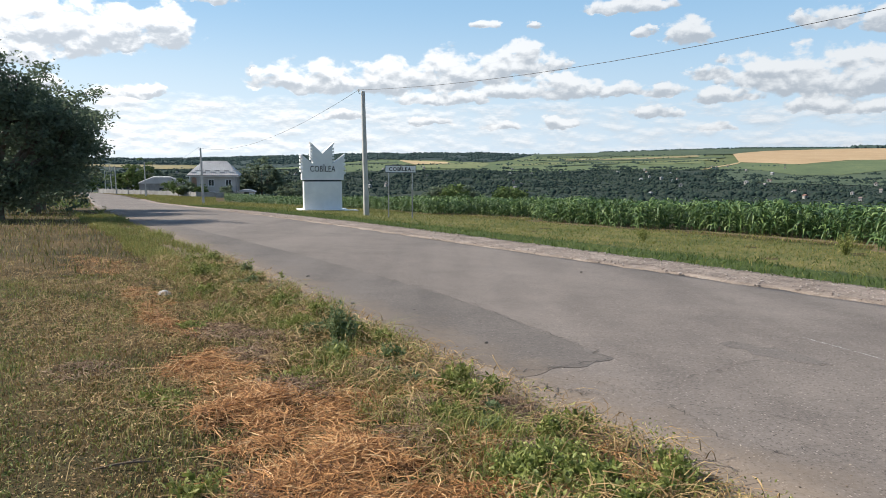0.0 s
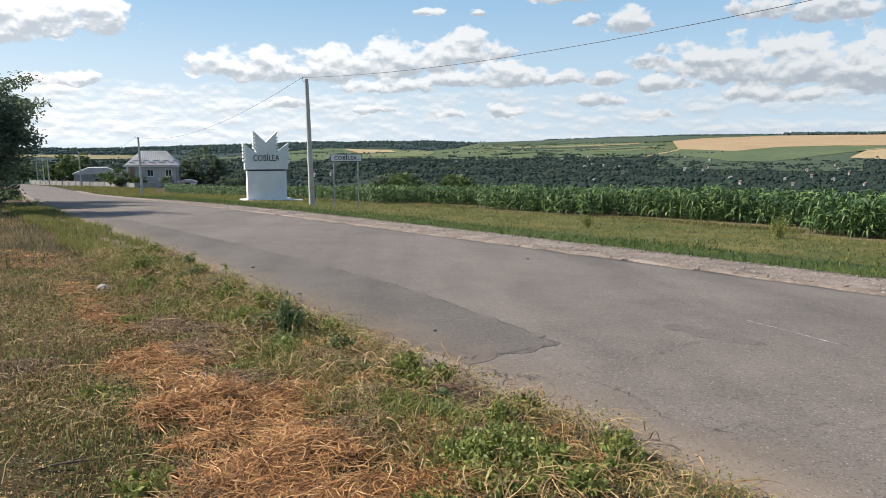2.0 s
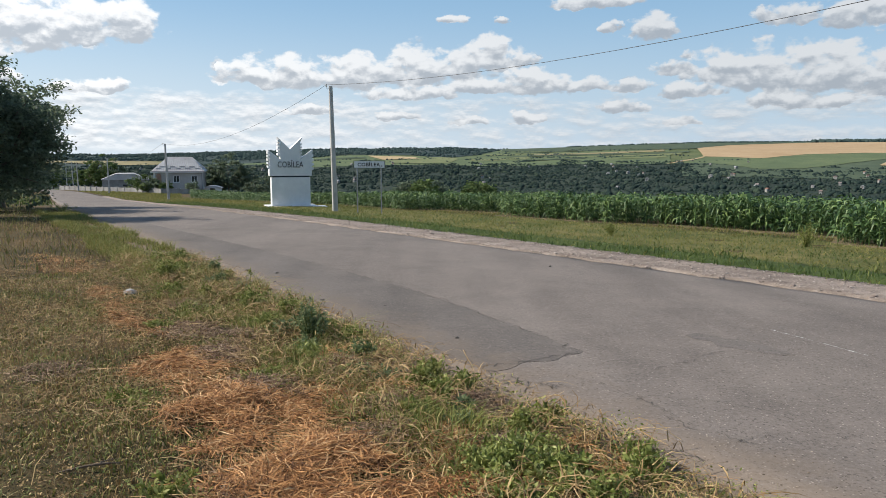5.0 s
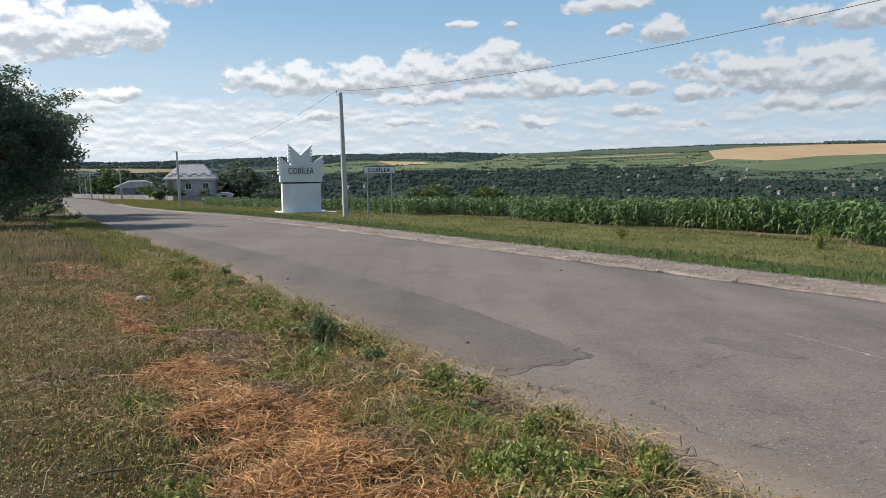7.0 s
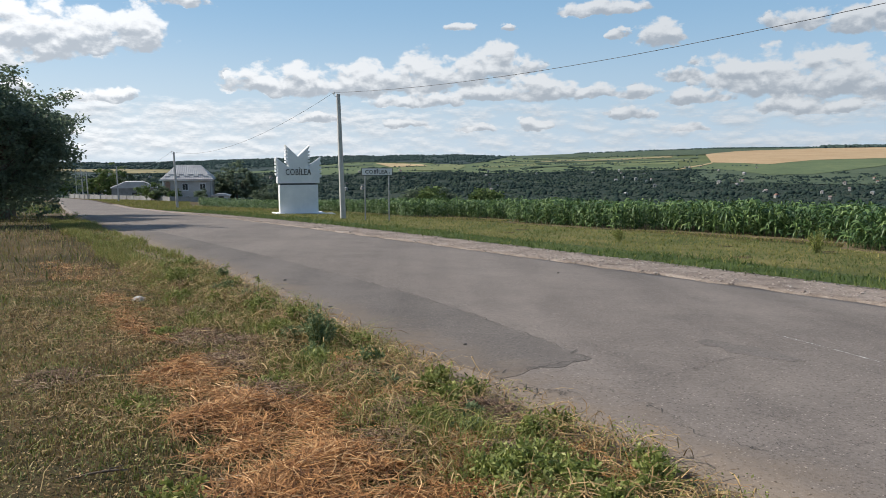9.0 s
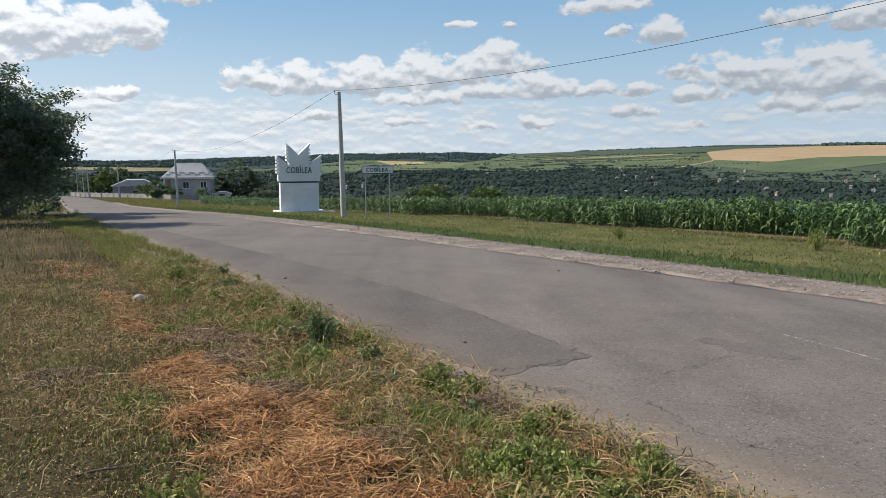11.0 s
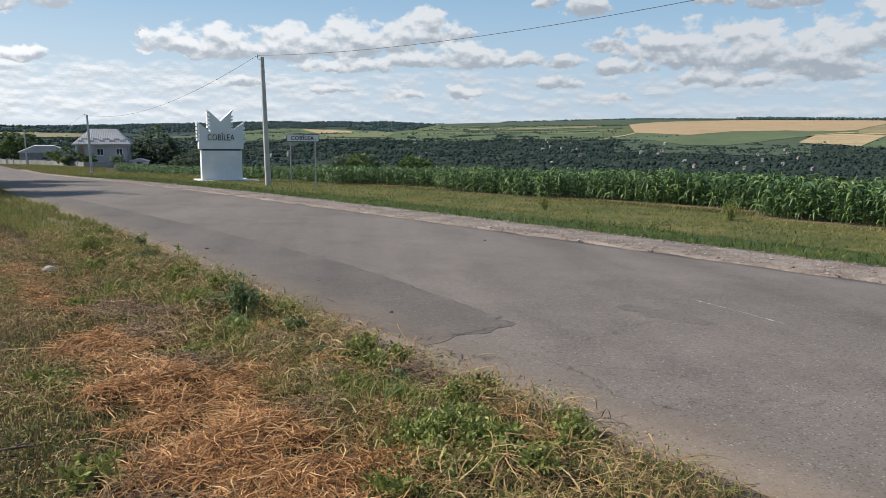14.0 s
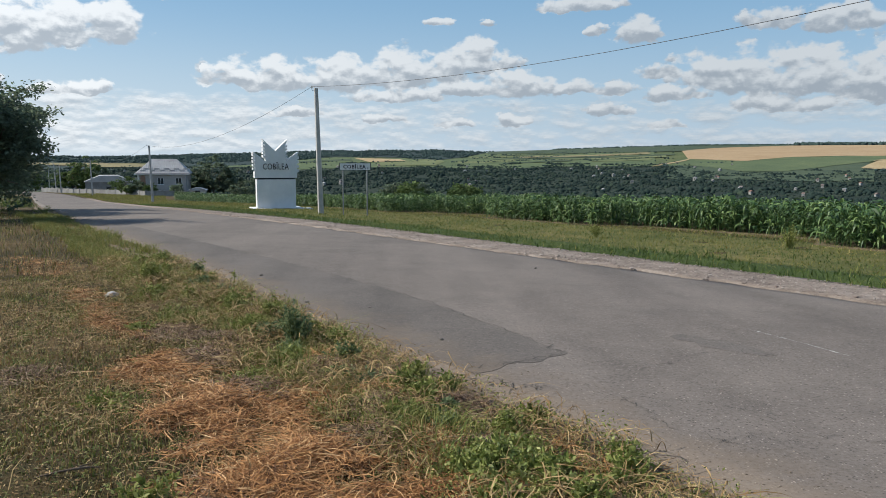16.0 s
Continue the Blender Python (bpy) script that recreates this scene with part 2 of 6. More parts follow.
BRUSH = material("bush_leaf", ((0.12, (0.08, 0.11, 0.026)), (0.5, (0.22, 0.25, 0.065)), (0.88, (0.44, 0.43, 0.16))), 0.5, 0.6, 8, 0, island=0.7, see=0.3, spec=0.2)
CLOVER = material("clover_leaf", ((0.12, (0.05, 0.075, 0.022)), (0.5, (0.12, 0.155, 0.045)), (0.88, (0.24, 0.25, 0.085))), 0.5, 0.7, 8, 0, island=0.7, see=0.14, spec=0.15)
RANK = material("rank_grass", ((0.12, (0.035, 0.065, 0.012)), (0.5, (0.08, 0.125, 0.026)), (0.88, (0.16, 0.20, 0.05))), 0.4, 0.65, 6, 0, island=0.5, see=0.3)
MEAD = material("yellowing_grass", ((0.12, (0.090, 0.122, 0.026)), (0.45, (0.186, 0.198, 0.050)), (0.7, (0.333, 0.282, 0.090)), (0.92, (0.512, 0.397, 0.168))), 0.25, 0.7, 4, 0, island=0.42, see=0.3)
GARDEN = material("garden_leaf", ((0.15, (0.060, 0.098, 0.034)), (0.5, (0.115, 0.165, 0.055)), (0.88, (0.200, 0.255, 0.09))), 0.3, 0.65, 5, 0, island=0.6, see=0.25, spec=0.15)
CORN = material("corn_leaf", ((0.12, (0.032, 0.074, 0.022)), (0.5, (0.064, 0.125, 0.036)), (0.88, (0.220, 0.310, 0.10))), 0.15, 0.52, 6, 0, island=0.75, see=0.12, spec=0.35)
GRASS = material("verge_grass", ((0.10, (0.06, 0.085, 0.018)), (0.40, (0.17, 0.18, 0.04)), (0.65, (0.33, 0.275, 0.09)), (0.9, (0.52, 0.41, 0.20))), 0.35, 0.7, 5, 0, island=0.72, see=0.12)
GREEN = material("green_grass", ((0.10, (0.06, 0.09, 0.016)), (0.42, (0.18, 0.215, 0.045)), (0.68, (0.30, 0.31, 0.085)), (0.92, (0.50, 0.44, 0.18))), 0.5, 0.65, 6, 0, island=0.72, see=0.18)
DRY = material("dry_grass", ((0.15, (0.15, 0.09, 0.04)), (0.5, (0.32, 0.205, 0.085)), (0.85, (0.54, 0.385, 0.19))), 0.5, 0.8, 6, 0, island=0.72, see=0.07)
LIME = material("lime_weed_leaf", ((0.12, (0.10, 0.14, 0.03)), (0.5, (0.24, 0.28, 0.07)), (0.88, (0.46, 0.46, 0.17))), 0.5, 0.55, 8, 0, island=0.7, see=0.25, spec=0.3)
DUSTY = material("dusty_weed_leaf", ((0.12, (0.07, 0.105, 0.045)), (0.5, (0.16, 0.21, 0.095)), (0.88, (0.34, 0.39, 0.20))), 0.5, 0.6, 8, 0, island=0.6, see=0.35, spec=0.25)
DEAD = material("dead_weed", ((0.12, (0.06, 0.036, 0.024)), (0.5, (0.22, 0.135, 0.085)), (0.88, (0.50, 0.36, 0.24))), 0.6, 0.85, 8, 0, island=0.75, see=0.04)
CHAFF = material("rust_chaff", ((0.12, (0.05, 0.022, 0.009)), (0.5, (0.19, 0.085, 0.03)), (0.88, (0.40, 0.20, 0.075))), 1.0, 0.85, 8, 0, island=0.75)
STRAW = material("mown_straw", ((0.10, (0.09, 0.038, 0.014)), (0.40, (0.32, 0.145, 0.05)), (0.68, (0.54, 0.275, 0.10)), (0.93, (0.80, 0.56, 0.30))), 1.2, 0.75, 8, 0, island=0.68, see=0.05)
# Valley trees: cloud shadow and a little haze are built into the colour.
SHADED_WOODS = material("shaded_far_foliage", ((0.2, (0.018, 0.032, 0.030)), (0.55, (0.030, 0.047, 0.041)), (0.9, (0.062, 0.086, 0.056))), 0.009, 0.95, 0.9, 0.5, 0.8, island=0.45, spec=0.05)
# Ridge foliage: aerial haze is mixed into the colour, paler and bluer.
RIDGE_HAZED = material("hazed_ridge_foliage", ((0.2, (0.038, 0.062, 0.060)), (0.55, (0.056, 0.084, 0.078)), (0.9, (0.085, 0.115, 0.095))), 0.009, 0.95, 0.9, 0.5, 0.8, island=0.4, spec=0.05)
GRAVEL = material("gravel_stone", ((0.15, (0.20, 0.16, 0.135)), (0.5, (0.33, 0.27, 0.235)), (0.88, (0.48, 0.42, 0.37))), 3, 0.9, 40, 0.4, 0.004, island=0.6)
PLASTER = material("house_plaster", ((0.3, (0.42, 0.38, 0.36)), (0.7, (0.52, 0.48, 0.45))), 0.5, 0.9, 12, 0.3, 0.01, stain=(0.4, 0.6, 0.8, (0.34, 0.31, 0.29)))
ROOFING = material("corrugated_roof", ((0.3, (0.40, 0.39, 0.39)), (0.7, (0.54, 0.53, 0.52))), 0.5, 0.6, 10, 0.2, 0.01, stain=(0.7, 0.6, 0.8, (0.22, 0.20, 0.19)))
BLOCK = material("block_wall", ((0.3, (0.24, 0.23, 0.22)), (0.7, (0.36, 0.35, 0.33))), 0.8, 0.9, 20, 0.4, 0.02)
ROOF_RED = material("far_roof", ((0.2, (0.22, 0.12, 0.09)), (0.5, (0.24, 0.20, 0.19)), (0.8, (0.32, 0.32, 0.33))), 0.5, 0.8, 5, 0, thing=0.8)
TERRACOTTA = material("terracotta_plaster", ((0.3, (0.30, 0.17, 0.12)), (0.7, (0.40, 0.25, 0.18))), 1.5, 0.9, 20, 0.2, 0.01)
TWIG = material("dead_wood", ((0.3, (0.10, 0.07, 0.05)), (0.7, (0.22, 0.17, 0.125))), 9, 0.9, 60, 0.6, 0.004)
GLASS = material("window_glass", ((0.3, (0.03, 0.035, 0.04)), (0.7, (0.06, 0.065, 0.07))), 1, 0.12, 10, 0, spec=0.6)


def asphalt(name, tone, warm, seed):
    m = bpy.data.materials.new(name)
    m.use_nodes = True
    g = Nodes(m.node_tree)
    p = g.add("ShaderNodeTexCoord").outputs["Object"]
    shift = g.add("ShaderNodeMapping")
    g.put(shift.inputs[0], p)
    shift.inputs["Location"].default_value = (seed, seed * 2.0, 0)
    p = shift.outputs[0]
    broad = g.noise(p, 0.22, 5, 0.6, 0.4)
    mid = g.noise(p, 1.3, 6, 0.7)
    grain = g.noise(p, 34, 6, 0.8)
    along = g.add("ShaderNodeMapping")
    g.put(along.inputs[0], p)
    along.inputs["Rotation"].default_value = (0, 0, ROAD_TURN)
    along.inputs["Scale"].default_value = (0.9, 0.05, 1)
    tracks = g.noise(along.outputs[0], 1.0, 3, 0.5)
    fac = g.math("ADD", g.math("ADD", g.math("MULTIPLY", broad, 0.16), g.math("MULTIPLY", mid, 0.20)), g.math("ADD", g.math("MULTIPLY", grain, 0.44), g.math("MULTIPLY", tracks, 0.20)))
    fac = g.math("ADD", g.math("MULTIPLY", g.math("SUBTRACT", fac, 0.5), 2.0), 0.5, clamp=True)
    a = tuple(tone * c * 0.60 for c in warm)
    b = tuple(tone * c for c in warm)
    c = tuple(tone * x * 1.32 for x in warm)
    colour = g.ramp(fac, ((0.30, a), (0.5, b), (0.70, c)))
    stone = g.add("ShaderNodeTexVoronoi")
    g.put(stone.inputs["Vector"], p)
    stone.inputs["Scale"].default_value = 50
    pick = g.add("ShaderNodeSeparateColor")
    g.put(pick.inputs[0], stone.outputs["Color"])
    light = g.math("MULTIPLY", g.step(stone.outputs["Distance"], 0.42, 0.25), g.step(pick.outputs[0], 0.70, 1.0))
    colour = g.mix(g.math("MULTIPLY", light, 0.7), colour, tuple(min(0.6, tone * 2.5 * x) for x in warm))
    dark = g.math("MULTIPLY", g.step(stone.outputs["Distance"], 0.5, 0.3), g.step(pick.outputs[1], 0.72, 0.85))
    colour = g.mix(g.math("MULTIPLY", dark, 0.75), colour, tuple(tone * 0.35 * x for x in warm))
    worn = g.step(g.noise(p, 0.55, 6, 0.7, 0.6), 0.55, 0.68)
    colour = g.mix(g.math("MULTIPLY", worn, 0.12), colour, tuple(tone * 0.6 * x for x in warm))
    dust = g.step(g.noise(p, 0.8, 7, 0.7, 0.5), 0.56, 0.75)
    colour = g.mix(g.math("MULTIPLY", dust, 0.16), colour, (tone * 1.5, tone * 1.35, tone * 1.15))
    spot = g.add("ShaderNodeSeparateXYZ")
    turned = g.add("ShaderNodeMapping")
    g.put(turned.inputs[0], g.add("ShaderNodeTexCoord").outputs["Object"])
    turned.inputs["Rotation"].default_value = (0, 0, ROAD_TURN)
    g.put(spot.inputs[0], turned.outputs[0])
    inward = g.math("SUBTRACT", spot.outputs[0], g.math("ADD", 3.25, g.math("MULTIPLY", spot.outputs[1], 0.085)))
    ragged = g.math("ADD", inward, g.math("MULTIPLY", g.math("SUBTRACT", g.noise(p, 1.6, 7, 0.7, 0.6), 0.5), 1.9))
    colour = g.mix(g.math("MULTIPLY", g.step(ragged, 1.1, 0.0), 0.75), colour, (0.20, 0.155, 0.115))
    shader = g.add("ShaderNodeBsdfPrincipled")
    g.put(shader.inputs["Base Color"], colour)
    g.put(shader.inputs["Roughness"], g.math("ADD", 0.72, g.math("MULTIPLY", mid, 0.2)))
    shader.inputs["Specular IOR Level"].default_value = 0.25
    b = g.add("ShaderNodeBump")
    b.inputs["Strength"].default_value, b.inputs["Distance"].default_value = 0.7, 0.006
    g.put(b.inputs["Height"], g.math("ADD", grain, g.math("MULTIPLY", light, 0.4)))
    g.put(shader.inputs["Normal"], b.outputs[0])
    g.t.links.new(shader.outputs[0], g.add("ShaderNodeOutputMaterial").inputs[0])
    return m


ASPHALT = asphalt("asphalt", 0.186, (1.0, 0.855, 0.75), 0)
OVERLAY = asphalt("asphalt_overlay", 0.142, (1.0, 0.87, 0.775), 13)
TAR = material("crack_dark", ((0.3, (0.055, 0.048, 0.042)), (0.7, (0.09, 0.08, 0.07))), 4, 0.9)
CHALK = material("worn_marking", ((0.35, (0.30, 0.29, 0.27)), (0.6, (0.62, 0.61, 0.58))), 9, 0.8, 60)
ROCK = material("limestone", ((0.3, (0.36, 0.35, 0.34)), (0.7, (0.52, 0.51, 0.49))), 7, 0.9, 50, 0.6, 0.01)


def soil(name, stops, fine, bump, dots=None, scale=0.5):
    m = bpy.data.materials.new(name)
    m.use_nodes = True
    g = Nodes(m.node_tree)
    p = g.add("ShaderNodeTexCoord").outputs["Object"]
    a, b, c = g.noise(p, scale, 6, 0.65, 0.4), g.noise(p, scale * 9, 5, 0.65), g.noise(p, fine, 3, 0.7)
    fac = g.math("ADD", g.math("MULTIPLY", a, 0.45), g.math("ADD", g.math("MULTIPLY", b, 0.3), g.math("MULTIPLY", c, 0.25)))
    fac = g.math("ADD", g.math("MULTIPLY", g.math("SUBTRACT", fac, 0.5), 2.3), 0.5, clamp=True)
    shader = g.add("ShaderNodeBsdfPrincipled")
    g.put(shader.inputs["Base Color"], g.ramp(fac, stops))
    shader.inputs["Roughness"].default_value = 0.95
    shader.inputs["Specular IOR Level"].default_value = 0.2
    n = g.add("ShaderNodeBump")
    n.inputs["Strength"].default_value, n.inputs["Distance"].default_value = 0.8, bump
    g.put(n.inputs["Height"], g.math("ADD", c, b))
    g.put(shader.inputs["Normal"], n.outputs[0])
    g.t.links.new(shader.outputs[0], g.add("ShaderNodeOutputMaterial").inputs[0])
    return m


TURF = soil("turf", ((0.15, (0.020, 0.018, 0.007)), (0.4, (0.052, 0.042, 0.016)), (0.6, (0.105, 0.072, 0.032)), (0.85, (0.21, 0.14, 0.07))), 70, 0.02)
MEADOW = soil("meadow", ((0.2, (0.06, 0.085, 0.04)), (0.5, (0.095, 0.12, 0.05)), (0.8, (0.16, 0.165, 0.08))), 0.7, 0.3, scale=0.012)
RANK_BED = soil("rank_sward", ((0.2, (0.030, 0.052, 0.012)), (0.5, (0.065, 0.095, 0.024)), (0.8, (0.11, 0.135, 0.04))), 40, 0.04, scale=0.8)
MEAD_BED = soil("yellow_sward", ((0.2, (0.06, 0.075, 0.022)), (0.5, (0.125, 0.125, 0.04)), (0.8, (0.24, 0.19, 0.08))), 40, 0.03, scale=0.45)
GRAVEL_BED = soil("gravel_bed", ((0.2, (0.15, 0.12, 0.10)), (0.5, (0.29, 0.237, 0.20)), (0.8, (0.45, 0.385, 0.335))), 38, 0.04, scale=1.3)
SAND = soil("road_dust", ((0.25, (0.10, 0.075, 0.05)), (0.5, (0.18, 0.138, 0.10)), (0.75, (0.28, 0.22, 0.165))), 60, 0.02, scale=1.2)
EARTH = soil("field_earth", ((0.3, (0.06, 0.055, 0.03)), (0.5, (0.11, 0.09, 0.05)), (0.7, (0.17, 0.13, 0.08))), 20, 0.05)
WHEAT = soil("wheat_field", ((0.2, (0.34, 0.235, 0.13)), (0.5, (0.40, 0.285, 0.165)), (0.8, (0.46, 0.34, 0.21))), 0.3, 0.2, scale=0.01)
STUBBLE = soil("stubble_field", ((0.3, (0.34, 0.25, 0.13)), (0.5, (0.42, 0.32, 0.18)), (0.7, (0.5, 0.4, 0.24))), 0.3, 0.2, scale=0.02)
CROP = soil("green_field", ((0.2, (0.075, 0.105, 0.055)), (0.5, (0.105, 0.14, 0.068)), (0.8, (0.15, 0.18, 0.085))), 0.3, 0.2, scale=0.012)
# Bluish dark green; the haze of distance is put into this base colour.
HAZED_SLOPE = soil("haze_shade_field", ((0.2, (0.024, 0.042, 0.042)), (0.5, (0.036, 0.056, 0.054)), (0.8, (0.056, 0.077, 0.064))), 0.3, 0.2, scale=0.02)
PALE = soil("pale_field", ((0.2, (0.16, 0.15, 0.08)), (0.5, (0.24, 0.21, 0.11)), (0.8, (0.36, 0.28, 0.15))), 0.3, 0.2, scale=0.008)
CROP_LIGHT = soil("light_green_field", ((0.2, (0.11, 0.14, 0.065)), (0.5, (0.16, 0.185, 0.085)), (0.8, (0.22, 0.225, 0.115))), 0.3, 0.2, scale=0.015)
# Very dark floor tone that stands for cloud shadow over the gardens.
SHADED_FLOOR = soil("shaded_gardens", ((0.2, (0.014, 0.024, 0.018)), (0.5, (0.024, 0.037, 0.027)), (0.8, (0.055, 0.068, 0.042))), 0.3, 0.2, scale=0.02)
# Dark green of the rough slopes, also used to paint a cloud shadow.
HEATH_CLOUD_SHADE = soil("heath_and_cloud_shade", ((0.2, (0.045, 0.068, 0.046)), (0.5, (0.066, 0.092, 0.056)), (0.8, (0.10, 0.125, 0.07))), 0.3, 0.2, scale=0.02)
CROP_YELLOW = soil("yellow_field", ((0.3, (0.30, 0.26, 0.07)), (0.5, (0.37, 0.31, 0.09)), (0.7, (0.42, 0.35, 0.12))), 0.3, 0.2, scale=0.02)


# ---------------------------------------------------------------- mesh helpers
def mesh_arrays(name, verts, tris, mat, smooth_faces=False):
    verts, tris = np.asarray(verts, np.float32), np.asarray(tris, np.int32)
    me = bpy.data.meshes.new(name)
    me.vertices.add(len(verts))
    me.vertices.foreach_set("co", verts.ravel())
    n = tris.shape[1]
    me.loops.add(tris.size)
    me.loops.foreach_set("vertex_index", tris.ravel())
    me.polygons.add(len(tris))
    me.polygons.foreach_set("loop_start", np.arange(len(tris), dtype=np.int32) * n)
    me.polygons.foreach_set("loop_total", np.full(len(tris), n, np.int32))
    me.polygons.foreach_set("use_smooth", np.full(len(tris), smooth_faces))
    me.update(calc_edges=True)
    me.validate()
    me.materials.append(mat)
    return new(name, me)


def part(name, bm, mat, parent=None, label="", soft=False):
    me = bpy.data.meshes.new(name)
    bmesh.ops.recalc_face_normals(bm, faces=bm.faces)
    for f in bm.faces:
        f.smooth = soft
    bm.to_mesh(me)
    bm.free()
    me.materials.append(mat)
    ob = new(name, me)
    ob.parent = parent
    return tagged(ob, label)


def base(name, x, y, z, turn=0.0, label="", category="", group="", kind=""):
    ob = new(name)
    ob.matrix_basis = pose(x, y, z, 0, 0, turn)
    return tagged(ob, label, category, group, kind)


def box(bm, x0, x1, y0, y1, z0, z1, bevel=0.0):
    r = bmesh.ops.create_cube(bm, size=1.0)
    for v in r["verts"]:
        v.co = Vector(((x0 + x1) / 2 + v.co.x * (x1 - x0), (y0 + y1) / 2 + v.co.y * (y1 - y0), (z0 + z1) / 2 + v.co.z * (z1 - z0)))
    if bevel:
        edges = list({e for v in r["verts"] for e in v.link_edges})
        bmesh.ops.bevel(bm, geom=edges, offset=bevel, segments=1, affect="EDGES")
    return bm


def prism(outline, depth):
    """A slab: an outline of (x, z) given thickness along y."""
    bm = bmesh.new()
    f = bm.faces.new([bm.verts.new((x, -depth / 2, z)) for x, z in outline])
    r = bmesh.ops.extrude_face_region(bm, geom=[f])
    for v in r["geom"]:
        if isinstance(v, bmesh.types.BMVert):
            v.co.y = depth / 2
    return bm


def tube(bm, points, radii, sides=8):
    rings = []
    points = [Vector(p) for p in points]
    for i, p in enumerate(points):
        way = (points[min(i + 1, len(points) - 1)] - points[max(i - 1, 0)]).normalized()
        a = way.orthogonal().normalized()
        b = way.cross(a)
        rings.append([bm.verts.new(p + (a * math.cos(k * 2 * math.pi / sides) + b * math.sin(k * 2 * math.pi / sides)) * radii[i]) for k in range(sides)])
    for r0, r1 in zip(rings, rings[1:]):
        for k in range(sides):
            bm.faces.new((r0[k], r0[(k + 1) % sides], r1[(k + 1) % sides], r1[k]))
    bm.faces.new(rings[0])
    bm.faces.new(rings[-1])
    return bm


def words(text, size, thick, mat, parent, m, name="lettering", gap=1.0, bold=0.0):
    """Raised letters from the built-in font, turned into a mesh."""
    curve = bpy.data.curves.new(name, "FONT")
    curve.body, curve.size, curve.extrude, curve.align_x, curve.align_y, curve.space_character = text, size, thick, "CENTER", "CENTER", gap
    curve.resolution_u, curve.offset = 3, bold
    tmp = new(name, curve)
    me = bpy.data.meshes.new_from_object(tmp.evaluated_get(bpy.context.evaluated_depsgraph_get()))
    bpy.data.objects.remove(tmp)
    me.materials.clear()
    me.materials.append(mat)
    ob = new(name, me)
    ob.parent = parent
    ob.matrix_basis = m
    return ob


def scatter(variants, where, turns, sizes, tilt=0.0, rng=None):
    """Many placed copies of small meshes as one pair of arrays."""
    out_v, out_f, count = [], [], 0
    pick = rng.integers(0, len(variants), len(where))
    for k, (vs, fs) in enumerate(variants):
        at = np.nonzero(pick == k)[0]
        if not len(at):
            continue
        c, s = np.cos(turns[at])[:, None], np.sin(turns[at])[:, None]
        q = vs[None] * (sizes[at][:, None, None] if sizes.ndim == 1 else sizes[at][:, None, :])
        x = q[:, :, 0] * c - q[:, :, 1] * s
        y = q[:, :, 0] * s + q[:, :, 1] * c
        z = q[:, :, 2]
        if tilt:
            x = x + z * (rng.normal(0, tilt, len(at))[:, None])
            y = y + z * (rng.normal(0, tilt, len(at))[:, None])
        co = np.stack([x, y, z], 2) + where[at][:, None, :]
        out_v.append(co.reshape(-1, 3))
        out_f.append((fs[None] + (np.arange(len(at)) * len(vs))[:, None, None] + count).reshape(-1, 3))
        count += len(at) * len(vs)
    return np.concatenate(out_v), np.concatenate(out_f)


def blades(where, height, width, lean, rng, droop=0.35):
    """Grass blades, three triangles each."""
    n = len(where)
    t = rng.uniform(0, 2 * np.pi, n)
    side = np.stack([np.cos(t), np.sin(t), np.zeros(n)], 1)
    t2 = rng.uniform(0, 2 * np.pi, n)
    out = np.stack([np.cos(t2), np.sin(t2), np.zeros(n)], 1) * (np.abs(rng.normal(0, lean, n)) * height)[:, None]
    up = np.array([0, 0, 1.0])
    w = (side * width[:, None])
    mid = where + out * 0.4 + up * (height * 0.6)[:, None]
    tip = where + out * (1 + droop) + up * (height * rng.uniform(0.75, 1.0, n))[:, None]
    v = np.stack([where - w, where + w, mid - w * 0.7, mid + w * 0.7, tip], 1).reshape(-1, 3)
    f = np.array([[0, 1, 3], [0, 3, 2], [2, 3, 4]])
    return v, (f[None] + (np.arange(n) * 5)[:, None, None]).reshape(-1, 3)


def stalks(where, length, width, rise, rng, swirl=None):
    """Lying, curved straws: ribbons of four pieces; swirl: how far they stray from the lie of their neighbours."""
    n = len(where)
    t = rng.uniform(0, 2 * np.pi, n)
    if swirl is not None:
        t = np.array([7.0 * noise.noise((p * 0.9, q * 0.9, 12.0)) for p, q in where[:, :2]]) + rng.normal(0, swirl, n)
    bend = rng.normal(0, 1.3, n)
    steps = 5
    pos, rows = where.copy(), []
    for k in range(steps):
        a = t + bend * k / (steps - 1)
        way = np.stack([np.cos(a), np.sin(a), np.zeros(n)], 1)
        side = np.stack([-np.sin(a), np.cos(a), rng.normal(0, 0.5, n)], 1) * (width * (1 - 0.12 * k))[:, None]
        lift = np.sin(np.pi * (k + 0.3) / steps) * rise
        p = pos.copy()
        p[:, 2] += lift
        rows.append(p - side)
        rows.append(p + side)
        pos = pos + way * (length / (steps - 1))[:, None]
    v = np.stack(rows, 1).reshape(-1, 3)
    f = []
    for k in range(steps - 1):
        f += [[2 * k, 2 * k + 1, 2 * k + 3], [2 * k, 2 * k + 3, 2 * k + 2]]
    return v, (np.array(f)[None] + (np.arange(n) * steps * 2)[:, None, None]).reshape(-1, 3)


